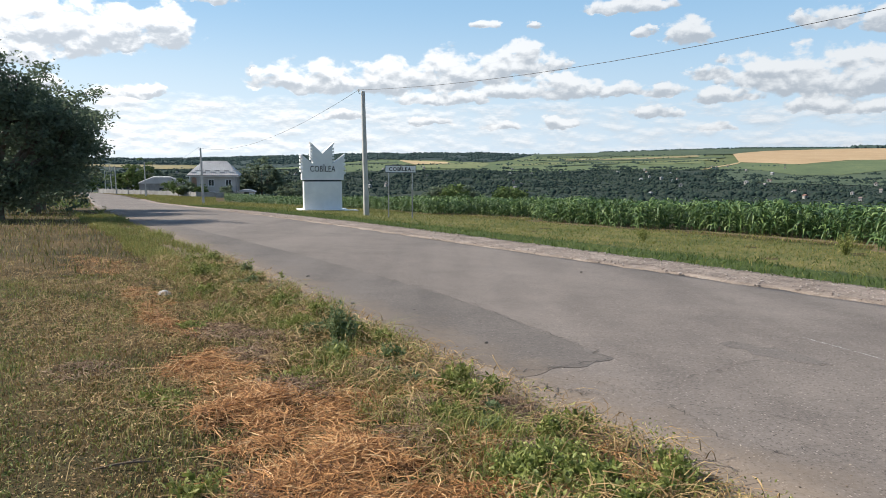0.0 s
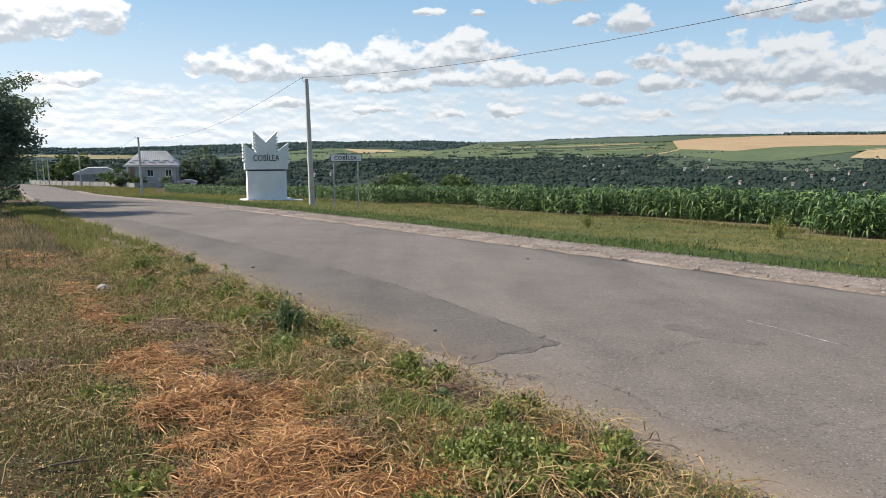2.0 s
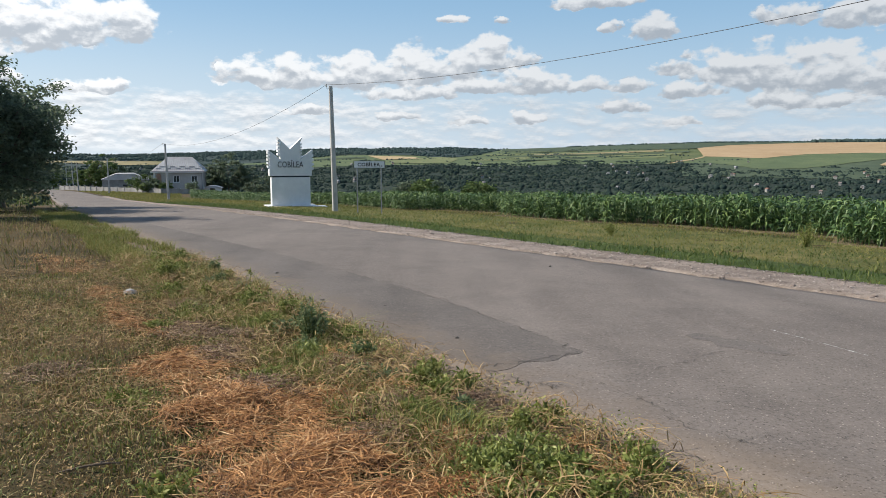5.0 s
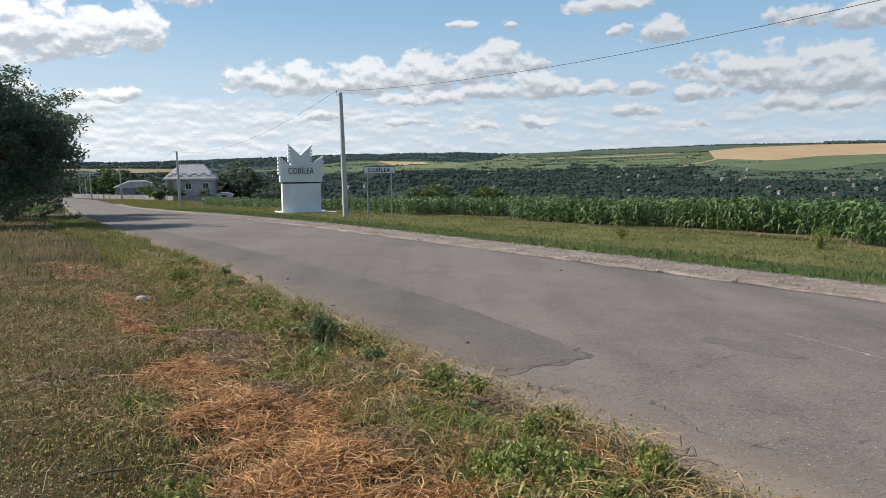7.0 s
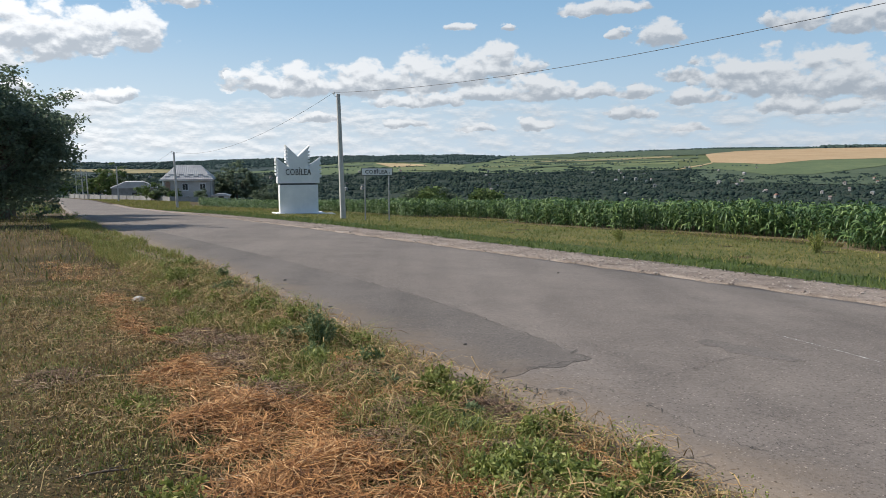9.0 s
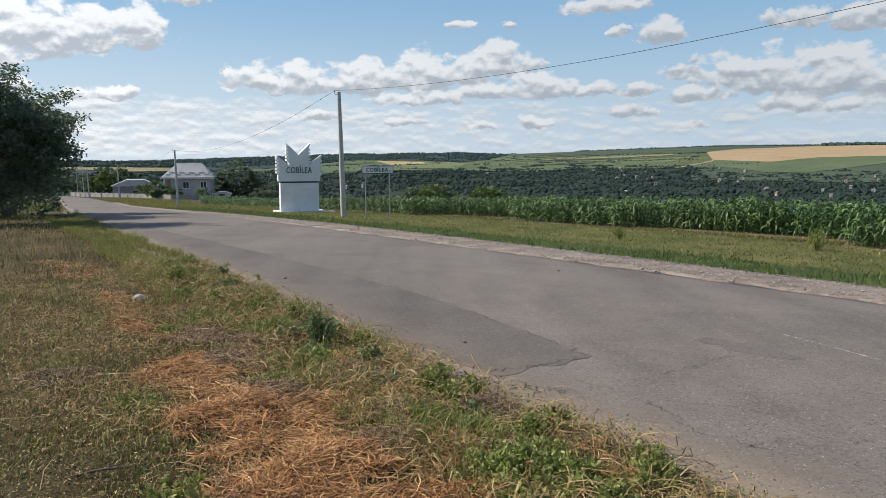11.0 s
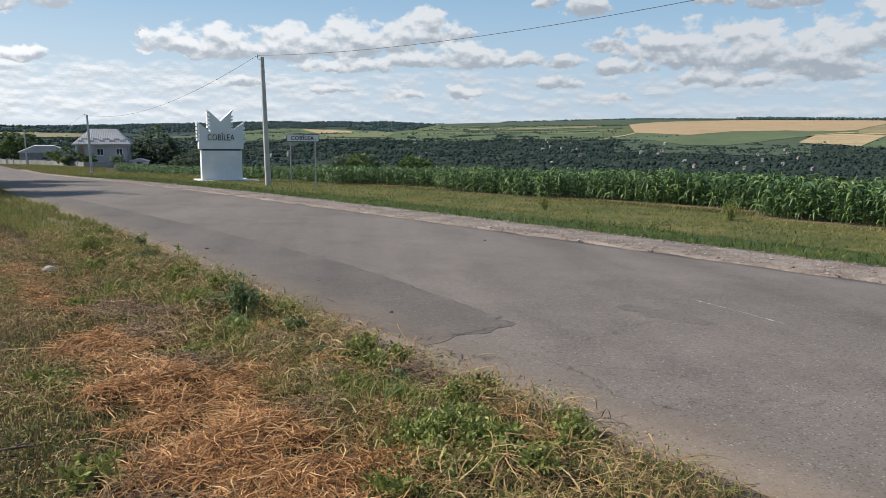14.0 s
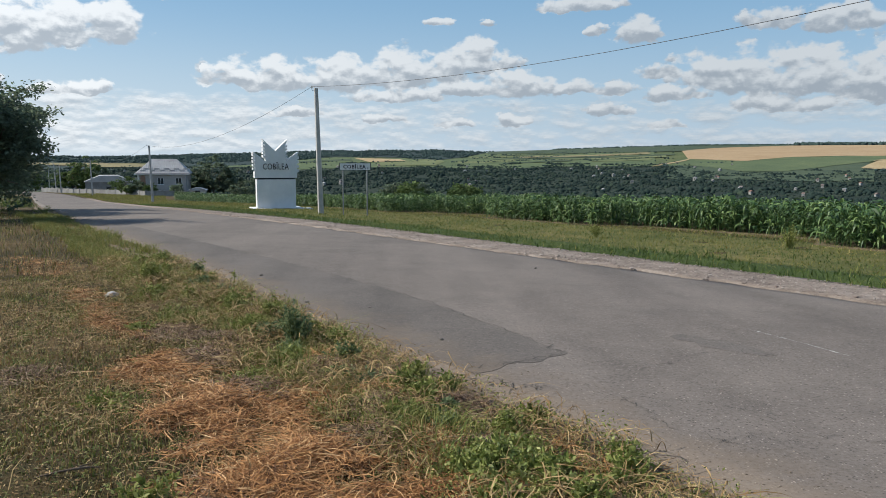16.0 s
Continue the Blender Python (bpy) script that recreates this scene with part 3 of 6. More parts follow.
def bits(where, size, rng, flat=0.5):
    """Small leaves lying or standing every way, two triangles each."""
    n = len(where)
    a = rng.normal(0, 1, (n, 3)) * (1, 1, flat)
    a /= np.linalg.norm(a, axis=1)[:, None]
    b = np.cross(a, rng.normal(0, 1, (n, 3)) * (flat, flat, 1))
    b /= np.linalg.norm(b, axis=1)[:, None] + 1e-6
    s = size[:, None]
    v = np.stack([where - a * s * 0.5, where + b * s * 0.24, where + a * s * 0.5, where - b * s * 0.24], 1).reshape(-1, 3)
    k = (np.arange(n) * 4)[:, None]
    return v, np.concatenate([k + [0, 1, 2], k + [0, 2, 3]], 0)


def on_ground(u, v, lift=0.0):
    x, y = xy(u, v)
    return np.stack([x, y, ground_z(x, y) + lift], -1)


def polar(turn, dist, lift=0.0):
    x, y = dist * math.sin(radians(turn)), dist * math.cos(radians(turn))
    return x, y, float(ground_z(x, y)) + lift


# ---------------------------------------------------------------- land and road
def build_ground():
    turns = np.concatenate([np.arange(-180, -60, 5.0), np.arange(-60, 60, 0.6), np.arange(60, 180, 5.0)])
    rings = np.concatenate([[0.4], 0.8 * 1.045 ** np.arange(0, 197)])
    rings = rings[rings < 4700]
    a, r = np.meshgrid(np.radians(turns), rings)
    x, y = r * np.sin(a), r * np.cos(a)
    z = ground_z(x, y)
    u, v = uv(x, y)
    left, right = road_edges(v)
    rough = np.array([noise.noise((p, q, 0)) for p, q in zip((x * 1.7).ravel(), (y * 1.7).ravel())]).reshape(x.shape)
    z = z + rough * 0.03 * smooth(r, 0.8, 1.6) * (1 - smooth(r, 30, 60)) * np.clip(1 - smooth(u, left - 1.2, left - 0.3) + smooth(u, right + 1.8, right + 3), 0, 1)
    verts = np.concatenate([np.stack([x, y, z], -1).reshape(-1, 3), [[0, 0, float(ground_z(0.0, 0.0))]]])
    n, m = len(turns), len(rings)
    i, j = np.meshgrid(np.arange(m - 1), np.arange(n), indexing="ij")
    j2 = (j + 1) % n
    p, q, s, t = i * n + j, i * n + j2, (i + 1) * n + j2, (i + 1) * n + j
    tris = np.concatenate([np.stack([p, q, s], -1).reshape(-1, 3), np.stack([p, s, t], -1).reshape(-1, 3)])
    cap = np.stack([np.full(n, m * n), np.arange(n), (np.arange(n) + 1) % n], -1)
    tris = np.concatenate([tris, cap[:, ::-1]])
    ob = mesh_arrays("ground", verts, tris, TURF, True)
    ob.data.materials.append(MEADOW)
    centre = verts[tris[:, 0]]
    ob.data.polygons.foreach_set("material_index", (np.hypot(centre[:, 0], centre[:, 1]) > 180).astype(np.int32))
    return tagged(ob, "sloping land with mown verge, valley and far ridge", "ground", kind="structure")


def strip(name, v_list, edge_a, edge_b, cells, lift, mat, crown=0.0, skirt=0.06, wobble=0.0, seed=0):
    """A ribbon of surface along the road between two edges, with a turned-down rim."""
    v_list = np.asarray(v_list, float)
    f = np.linspace(0, 1, cells + 1)
    wob_a = np.array([noise.noise((v * 1.3, seed, 0)) + 0.6 * noise.noise((v * 4.1, seed + 5, 0)) for v in v_list]) * wobble
    wob_b = np.array([noise.noise((v * 1.3, seed + 9, 0)) + 0.6 * noise.noise((v * 4.1, seed + 3, 0)) for v in v_list]) * wobble
    ea, eb = edge_a + wob_a, edge_b + wob_b
    u = ea[:, None] + (eb - ea)[:, None] * f[None]
    v = np.repeat(v_list[:, None], cells + 1, 1)
    pts = on_ground(u, v)
    pts[..., 2] += lift + crown * (1 - (2 * f - 1) ** 2)[None]
    lo_a, lo_b = pts[:, :1].copy(), pts[:, -1:].copy()
    lo_a[..., 2] -= skirt
    lo_b[..., 2] -= skirt
    pts = np.concatenate([lo_a, pts, lo_b], 1)
    m, n = pts.shape[:2]
    i, j = np.meshgrid(np.arange(m - 1), np.arange(n - 1), indexing="ij")
    p = i * n + j
    quads = np.stack([p, p + 1, p + n + 1, p + n], -1).reshape(-1, 4)
    ob = mesh_arrays(name, pts.reshape(-1, 3), quads, mat)
    for poly in ob.data.polygons:
        poly.use_smooth = True
    return ob


build_ground()
ROAD_STEPS = np.concatenate([np.arange(-70, -6, 2.0), np.arange(-6, 30, 0.2), np.arange(30, 60, 0.6), np.arange(60, 226, 2.0)])
road_l, road_r = road_edges(ROAD_STEPS)
tagged(strip("road", ROAD_STEPS, road_l, road_r, 16, 0.014, ASPHALT, 0.045, 0.09, 0.07, 1), "worn grey asphalt village road with cracks and patches", "road", kind="structure")
near = np.arange(-6, 60, 0.25)
nl, nr = road_edges(near)
tagged(strip("road_shoulder", near, nl - 0.5, nl + 0.15, 4, 0.006, SAND, 0.0, 0.05, 0.15, 4), "sandy dust along the asphalt edge", "road shoulder", kind="structure")
far_steps = np.concatenate([np.arange(-40, 30, 0.4), np.arange(30, 110, 1.0)])
fl, fr = road_edges(far_steps)
tagged(strip("gravel_shoulder", far_steps, fr - 0.12, fr + 1.75 - 0.9 * smooth(far_steps, 20, 60), 6, 0.04, GRAVEL_BED, 0.01, 0.1, 0.16, 7), "pale crushed gravel shoulder beside the road", "road shoulder", kind="structure")


verge_steps = np.concatenate([np.arange(-40, 30, 0.5), np.arange(30, 62, 1.0)])
vl, vr = road_edges(verge_steps)
hem = vr + 1.6 - 0.9 * smooth(verge_steps, 20, 60)
tagged(strip("verge_hem", verge_steps, hem - 0.1, hem + 2.1, 4, 0.022, RANK_BED, 0.03, 0.06, 0.3, 31), "dense dark green grass sward beside the gravel", "verge", kind="structure")
tagged(strip("verge", verge_steps, hem + 1.3, np.full(len(verge_steps), 23.0) + 5 * smooth(verge_steps, 34, 50), 10, 0.012, MEAD_BED, 0, 0.06, 0.3, 35), "yellowing mown grass sward in front of the maize", "verge", kind="structure")


def road_top(u, v):
    """Points on the asphalt."""
    u, v = np.asarray(u, float), np.asarray(v, float)
    left, right = road_edges(v)
    f = np.clip((u - left) / (right - left), 0, 1)
    return on_ground(u, v) + np.stack([0 * u, 0 * u, 0.014 + 0.045 * (1 - (2 * f - 1) ** 2)], -1)


def road_skin(name, v, ua, ub, cells, lift, mat, label, category):
    """A thin layer that lies on the asphalt."""
    f = np.linspace(0, 1, cells + 1)
    u = ua[:, None] + (ub - ua)[:, None] * f[None]
    end = np.array([noise.noise((q * 4.0, 2.0, 0.0)) for q in f]) * 0.16
    fade = np.clip(1 - (np.asarray(v, float) - v[0]) / 0.6, 0, 1)
    top = road_top(u, np.asarray(v, float)[:, None] + end[None] * fade[:, None])
    top[..., 2] += lift
    rim_a, rim_b = top[:, :1] - (0, 0, lift + 0.01), top[:, -1:] - (0, 0, lift + 0.01)
    pts = np.concatenate([rim_a, top, rim_b], 1)
    head, tail = pts[:1] - (0, 0, lift + 0.004), pts[-1:] - (0, 0, lift + 0.004)
    pts = np.concatenate([head, pts, tail], 0)
    m, n = pts.shape[:2]
    i, j = np.meshgrid(np.arange(m - 1), np.arange(n - 1), indexing="ij")
    p = i * n + j
    ob = mesh_arrays(name, pts.reshape(-1, 3), np.stack([p, p + 1, p + n + 1, p + n], -1).reshape(-1, 4), mat)
    return tagged(ob, label, category, kind="structure")


seam_steps = np.arange(4.55, 24.0, 0.15)
sl, sr = road_edges(seam_steps)
seam_edge = np.interp(seam_steps, (4.55, 5.7, 7.85, 10.2, 12.1, 24), (5.16, 5.40, 5.80, 6.0, 6.12, 6.6))
seam_edge = seam_edge + np.array([0.025 * noise.noise((q * 2.3, 1, 1)) for q in seam_steps])
road_skin("road_patch", seam_steps, sl + 0.30 + 0.12 * np.sin(seam_steps * 0.7), seam_edge, 14, 0.003, OVERLAY, "slightly darker asphalt overlay patch on the road", "road patch")

stain_steps = np.arange(3.36, 4.46, 0.05)
stain_half = 0.20 * np.sqrt(np.clip(1 - ((stain_steps - 3.9) / 0.57) ** 2, 0.01, 1)) * np.array([1 + 0.6 * noise.noise((q * 5.0, 8.0, 0.0)) for q in stain_steps])
road_skin("road_stain", stain_steps, 6.7 - stain_half, 6.72 + stain_half * 0.8, 8, 0.003, OVERLAY, "dark oily stain on the asphalt", "road stain")

ROAD = bpy.data.objects["road"]


def crack(path, width, seed, mat=None, name="crack", lift=0.005):
    """A jagged open crack as a dark thread of tar on the asphalt."""
    rng = np.random.default_rng(seed)
    path = np.array(path, float)
    t = np.linspace(0, len(path) - 1, 14 * (len(path) - 1) + 1)
    u, v = np.interp(t, range(len(path)), path[:, 0]), np.interp(t, range(len(path)), path[:, 1])
    jag = 0.03 if mat is None else 0.004
    u, v = u + rng.normal(0, jag, len(t)), v + rng.normal(0, jag, len(t))
    w = width * 0.5 * rng.uniform(0.2, 1.0, len(t)) ** 1.5
    w[0] = w[-1] = 0.001
    du, dv = np.gradient(u), np.gradient(v)
    ln = np.hypot(du, dv) + 1e-6
    a, b = road_top(u - dv / ln * w, v + du / ln * w), road_top(u + dv / ln * w, v - du / ln * w)
    a[:, 2] += lift
    b[:, 2] += lift
    pts = np.stack([a, b], 1).reshape(-1, 3)
    k = np.arange(len(t) - 1) * 2
    ob = mesh_arrays(name, pts, np.stack([k, k + 1, k + 3, k + 2], -1), mat or TAR)
    ob.parent = ROAD


crack([(4.05, 4.68), (4.6, 4.62), (5.16, 4.55)], 0.013, 1, lift=0.006)
crack([(5.16, 4.56), (5.40, 5.7), (5.80, 7.85), (6.0, 10.2), (6.12, 12.1), (6.37, 18)], 0.014, 2, lift=0.009)
crack([(5.17, 3.77), (5.78, 3.76), (6.3, 3.8)], 0.009, 3)
crack([(4.43, 4.16), (4.5, 3.68), (4.43, 3.2), (4.2, 2.77), (4.3, 2.2)], 0.006, 4)
crack([(4.5, 3.4), (4.9, 2.9), (5.1, 2.2)], 0.005, 5)
crack([(4.2, 2.4), (4.6, 2.3), (5.2, 1.7)], 0.006, 6)
crack([(7.0, 4.6), (7.3, 4.75)], 0.012, 7)
crack([(7.6, 12.6), (7.75, 13.4)], 0.02, 8)
crack([(8.6, 8.0), (9.3, 8.3), (9.6, 8.2)], 0.010, 9)
crack([(6.6, 6.4), (7.0, 7.4), (7.1, 9.2)], 0.006, 10)
crack([(3.9, 3.9), (4.05, 4.4), (4.0, 5.1)], 0.008, 14)
crack([(7.68, 4.12), (7.5, 3.47), (7.3, 2.85)], 0.022, 11, CHALK, "worn_line")
for k in range(7):
    crack([(3.72 + 0.05 * k, 4.55 - 0.10 * k), (3.92 + 0.05 * k, 4.5 - 0.10 * k)], 0.012, 20 + k)
for k in range(8):
    q = np.random.default_rng(60 + k)
    cu, cv = q.uniform(4.0, 9.5), q.uniform(1.5, 16)
    crack([(cu, cv), (cu + q.normal(0, 0.25), cv + q.normal(0, 0.4)), (cu + q.normal(0, 0.5), cv + q.normal(0, 0.8))], 0.005, 90 + k)


# ---------------------------------------------------------------- far fields
def field(name, low, high, mat, label, lift=0.9, seed=0):
    """A field draped over the hillside between a lower and an upper edge of (turn, distance), with uneven rims."""
    n, m = 60, 9
    a_low, r_low = zip(*low)
    a_high, r_high = zip(*high)
    a = np.linspace(max(a_low[0], a_high[0]), min(a_low[-1], a_high[-1]), n)
    r0, r1 = np.interp(a, a_low, r_low), np.interp(a, a_high, r_high)
    jag = [np.array([noise.noise((p * 1.1, seed + k, 2.0)) + 0.6 * noise.noise((p * 4.3, seed + k, 5.0)) for p in a]) for k in (0, 40)]
    r0, r1 = r0 + 14 * jag[0], np.minimum(r1 + 14 * jag[1], 2830)
    t = np.linspace(0, 1, m)[:, None]
    r = r0[None] * (1 - t) + np.maximum(r0 + 1, r1)[None] * t
    a = np.repeat(a[None], m, 0)
    fray = np.array([noise.noise((q / 60.0, seed, 7.0)) + 0.5 * noise.noise((q / 17.0, seed, 9.0)) for q in r[:, 0]])
    a = a + 0.16 * fray[:, None] * (np.abs(np.linspace(-1, 1, n)) ** 8)[None]
    x, y = r * np.sin(np.radians(a)), r * np.cos(np.radians(a))
    z = ground_z(x, y) + lift
    i, j = np.meshgrid(np.arange(m - 1), np.arange(n - 1), indexing="ij")
    p = i * n + j
    quads = np.stack([p, p + 1, p + n + 1, p + n], -1).reshape(-1, 4)
    ob = mesh_arrays(name, np.stack([x, y, z], -1).reshape(-1, 3), quads, mat, True)
    return tagged(ob, label, "field", kind="structure")


# Sheet under the village trees, its cloud shadow painted as a dark colour.
field("valley_floor", ((-32, 560), (54, 560)), ((-32, 1640), (-10, 1640), (54, 1430)), SHADED_FLOOR, "gardens and lanes of the valley village, coloured dark for cloud shadow", 0.5, 1)
# The distant wooded slopes carry their haze as a bluish base colour.
field("haze_shade_field", ((-34, 1600), (-7.8, 1600)), ((-34, 2120), (-15, 1990), (-7.8, 1990)), HAZED_SLOPE, "dark bushy slope below the distant forest, blued for haze", 0.8, 2)
field("haze_shade_field", ((-34, 2090), (-24.3, 2115), (-20.5, 2165), (-15.2, 1950), (-7.8, 1960)), ((-34, 2830), (-7.8, 2830)), HAZED_SLOPE, "dark forest floor of the distant ridge, blued for haze", 1.2, 3)
field("pale_field", ((-26, 1930), (-24.3, 1895), (-21.6, 1760), (-19.3, 1740), (-16.5, 1900)), ((-26, 2080), (-24.3, 2085), (-21.6, 2140), (-18.7, 2010), (-16.5, 1915)), PALE, "pale field on the distant slope", 2.2, 4)
field("green_field", ((-15.5, 1660), (-8, 1640)), ((-15.5, 1720), (-8, 1790)), CROP, "green strip on the distant slope", 2.0, 5)
field("haze_shade_field", ((-7.8, 1960), (-4.7, 2170), (-0.1, 2080), (3.0, 1900), (5.3, 2110), (7.1, 2780)), ((-7.8, 2830), (7.1, 2830)), HAZED_SLOPE, "dark wooded brow of the ridge, blued for haze", 1.9, 6)
field("green_field", ((-7.8, 1480), (2.9, 1540), (11.6, 1560), (19.6, 1520)), ((-7.8, 2060), (-4.7, 2270), (-0.1, 2180), (3.0, 2000), (5.3, 2210), (7.1, 2780), (19.6, 2780)), CROP, "green meadow slope above the village", 0.9, 7)
field("heath", ((7.0, 2540), (11.6, 2420), (18.5, 2230), (21.6, 2215), (23.7, 2560), (29, 2720)), ((7.0, 2830), (29, 2830)), HEATH_CLOUD_SHADE, "rough dark green slope below the crest", 1.7, 8)
field("stubble_field", ((-3.3, 2020), (-2.2, 1790), (0.6, 1880)), ((-3.3, 2075), (0.1, 1975), (0.6, 1890)), STUBBLE, "straw-coloured field strip on the slope", 2.3, 9)
field("light_field", ((-1.6, 1560), (2.9, 1630), (3.6, 1835)), ((-1.6, 1745), (-0.1, 1850), (2.9, 2000), (3.6, 1850)), CROP_LIGHT, "light green field on the slope", 1.9, 10)
field("heath", ((-7.6, 1800), (-3.6, 1900)), ((-7.6, 1860), (-3.6, 1990)), HEATH_CLOUD_SHADE, "dark hedge-lined pasture strip", 1.9, 11)
for k, (a0, a1, r0, r1, mat) in enumerate((
        (5.6, 12.2, 2080, 2190, CROP_LIGHT), (7.4, 16.0, 1960, 2030, HEATH_CLOUD_SHADE), (9.5, 19.2, 2040, 2130, PALE), (4.6, 9.0, 1800, 1900, CROP_LIGHT),
        (12.2, 20.4, 1870, 1930, CROP_LIGHT), (8.8, 13.4, 1740, 1790, HEATH_CLOUD_SHADE), (14.6, 21.0, 1960, 2010, HEATH_CLOUD_SHADE), (15.0, 19.4, 1760, 1810, CROP_LIGHT), (8.0, 15.2, 2270, 2330, HEATH_CLOUD_SHADE))):
    field("strip_field", ((a0, r0 - 10), (a1, r0 + 45)), ((a0, r1 - 30), (a1, r1 + 60)), mat, "narrow strip field on the green slope", 1.6 + 0.25 * (k % 3), 20 + k)
field("wheat_field", ((21.5, 2190), (21.9, 1800), (25.9, 1705), (29.0, 1860), (32.5, 1955), (35.7, 1975), (36.8, 2035), (38.6, 2545), (48, 2620)),
      ((21.5, 2200), (23.7, 2535), (28.9, 2695), (33, 2740), (38.5, 2780), (48, 2790)), WHEAT, "ripe orange wheat field on the far hill", 2.4, 12)
field("green_field", ((19.6, 1520), (22.0, 1560), (23.8, 1500), (25.6, 1380), (28.5, 1400), (30.9, 1505), (33.7, 1715), (36.8, 1890)),
      ((19.6, 1530), (21.9, 1850), (25.9, 1760), (29.0, 1910), (32.5, 2010), (35.7, 2030), (36.8, 2090)), CROP, "green crop field below the wheat", 1.9, 13)
# A cloud shadow lying on the crop, painted as a darker field.
field("haze_shade_field", ((20.5, 1150), (34, 1180)), ((20.5, 1600), (23.8, 1580), (25.6, 1460), (28.5, 1480), (30.9, 1585), (33.4, 1760), (34, 1560)), HEATH_CLOUD_SHADE, "green pasture at the foot of the hill with a cloud shadow painted in", 1.3, 14)
field("pale_field", ((36.0, 1880), (38.4, 1780), (41.8, 1740), (52, 1730)), ((36.0, 2040), (36.8, 2090), (38.7, 2600), (41.7, 2620), (52, 2690)), PALE, "pale tan and green field on the far hill", 1.7, 15)
field("green_field", ((36.6, 1400), (52, 1420)), ((36.6, 1410), (38.4, 1800), (52, 1760)), CROP, "green crop field beside the stubble", 1.5, 16)
field("stubble_field", ((33.2, 1480), (35.5, 1450), (37.0, 1425), (38.4, 1800)), ((33.2, 1490), (34.2, 1770), (35.8, 1865), (38.4, 1815)), STUBBLE, "cut straw-coloured field on the far hill", 2.3, 17)
field("straw_strip", ((33.9, 1730), (35.8, 1872), (38.4, 1822), (41.8, 1770), (52, 1750)), ((33.9, 1755), (35.8, 1908), (38.4, 1862), (41.8, 1810), (52, 1790)), STUBBLE, "bright straw-coloured field edge", 3.0, 18)
field("yellow_field", ((39.8, 1530), (44, 1540)), ((39.8, 1540), (40.2, 1755), (44, 1740)), CROP_YELLOW, "flowering yellow field on the far hill", 2.3, 19)
field("field_track", ((19.4, 1490), (22.0, 1752)), ((19.4, 1520), (22.0, 1795)), STUBBLE, "narrow straw-coloured field track", 2.7, 20)


# ---------------------------------------------------------------- monument
def build_monument():
    x, y, z = polar(-9.35, 48.5)
    m = base("welcome_monument", x, y, z, 16.0, "whitewashed concrete village welcome monument with a jagged crown top", "monument")
    part("plinth", box(bmesh.new(), -1.62, 1.62, -1.0, 1.0, -0.35, 0.10, 0.02), WHITE, m)
    part("pedestal", prism([(-1.22, 0.1), (1.22, 0.1), (1.22, 1.92), (-1.22, 1.92)], 1.0), WHITE, m)
    part("step", box(bmesh.new(), 1.25, 2.3, -0.75, 0.4, -0.35, 0.02, 0.02), WHITE, m)
    part("kerb_block", box(bmesh.new(), -2.25, -1.70, -0.75, -0.45, -0.35, -0.02, 0.02), WHITE, m)
    for px in (-0.9, 0.2, 1.25):
        part("rail_post", tube(bmesh.new(), [(px, -1.15, -0.35), (px, -1.15, 0.12)], [0.018, 0.018], 6), STEEL, m)
    part("low_rail", tube(bmesh.new(), [(-0.9, -1.15, 0.10), (0.2, -1.15, 0.11), (1.25, -1.15, 0.08)], [0.014, 0.014, 0.014], 6), STEEL, m)
    # Inset joint block; dark paint gives it the shade of a gap.
    part("joint", box(bmesh.new(), -1.16, 1.16, -0.44, 0.44, 1.92, 2.02), DARK, m, "inset joint painted dark for the shadow gap under the crown")

    def saw(x0, z0, x1, z1, n, out):
        pts = []
        for k in range(n):
            a, b = k / n, (k + 0.62) / n
            px, pz = x0 + (x1 - x0) * a, z0 + (z1 - z0) * a
            qx, qz = x0 + (x1 - x0) * b, z0 + (z1 - z0) * b
            pts += [(px, pz), (px + out, pz + 0.05), (qx + out, qz + 0.04), (qx, qz)]
        return pts

    crown = [(-1.34, 2.02), (1.34, 2.02), (1.34, 2.34)]
    crown += saw(1.34, 2.36, 1.34, 3.46, 4, 0.12)
    crown += [(1.46, 3.68), (0.62, 3.06), (0.64, 3.1)]
    crown += saw(0.60, 3.16, 0.60, 4.12, 5, 0.13)
    crown += [(0.76, 4.46), (-0.02, 3.72), (-0.80, 4.46), (-0.76, 4.36)]
    crown += saw(-0.66, 4.26, -0.66, 3.2, 5, -0.13)
    crown += [(-0.62, 3.06), (-1.40, 3.68), (-1.40, 3.6)]
    crown += saw(-1.30, 3.52, -1.30, 2.4, 5, -0.13)
    crown += [(-1.34, 2.34)]
    part("crown", prism(crown, 0.95), WHITE, m)
    text = words("COBÎLEA", 0.52, 0.02, DARK, m, pose(-0.02, -0.485, 2.72, 90, 0, 0) @ Matrix.Diagonal((0.74, 1.05, 1, 1)), gap=1.08)
    text["label"] = "dark painted village name"


build_monument()


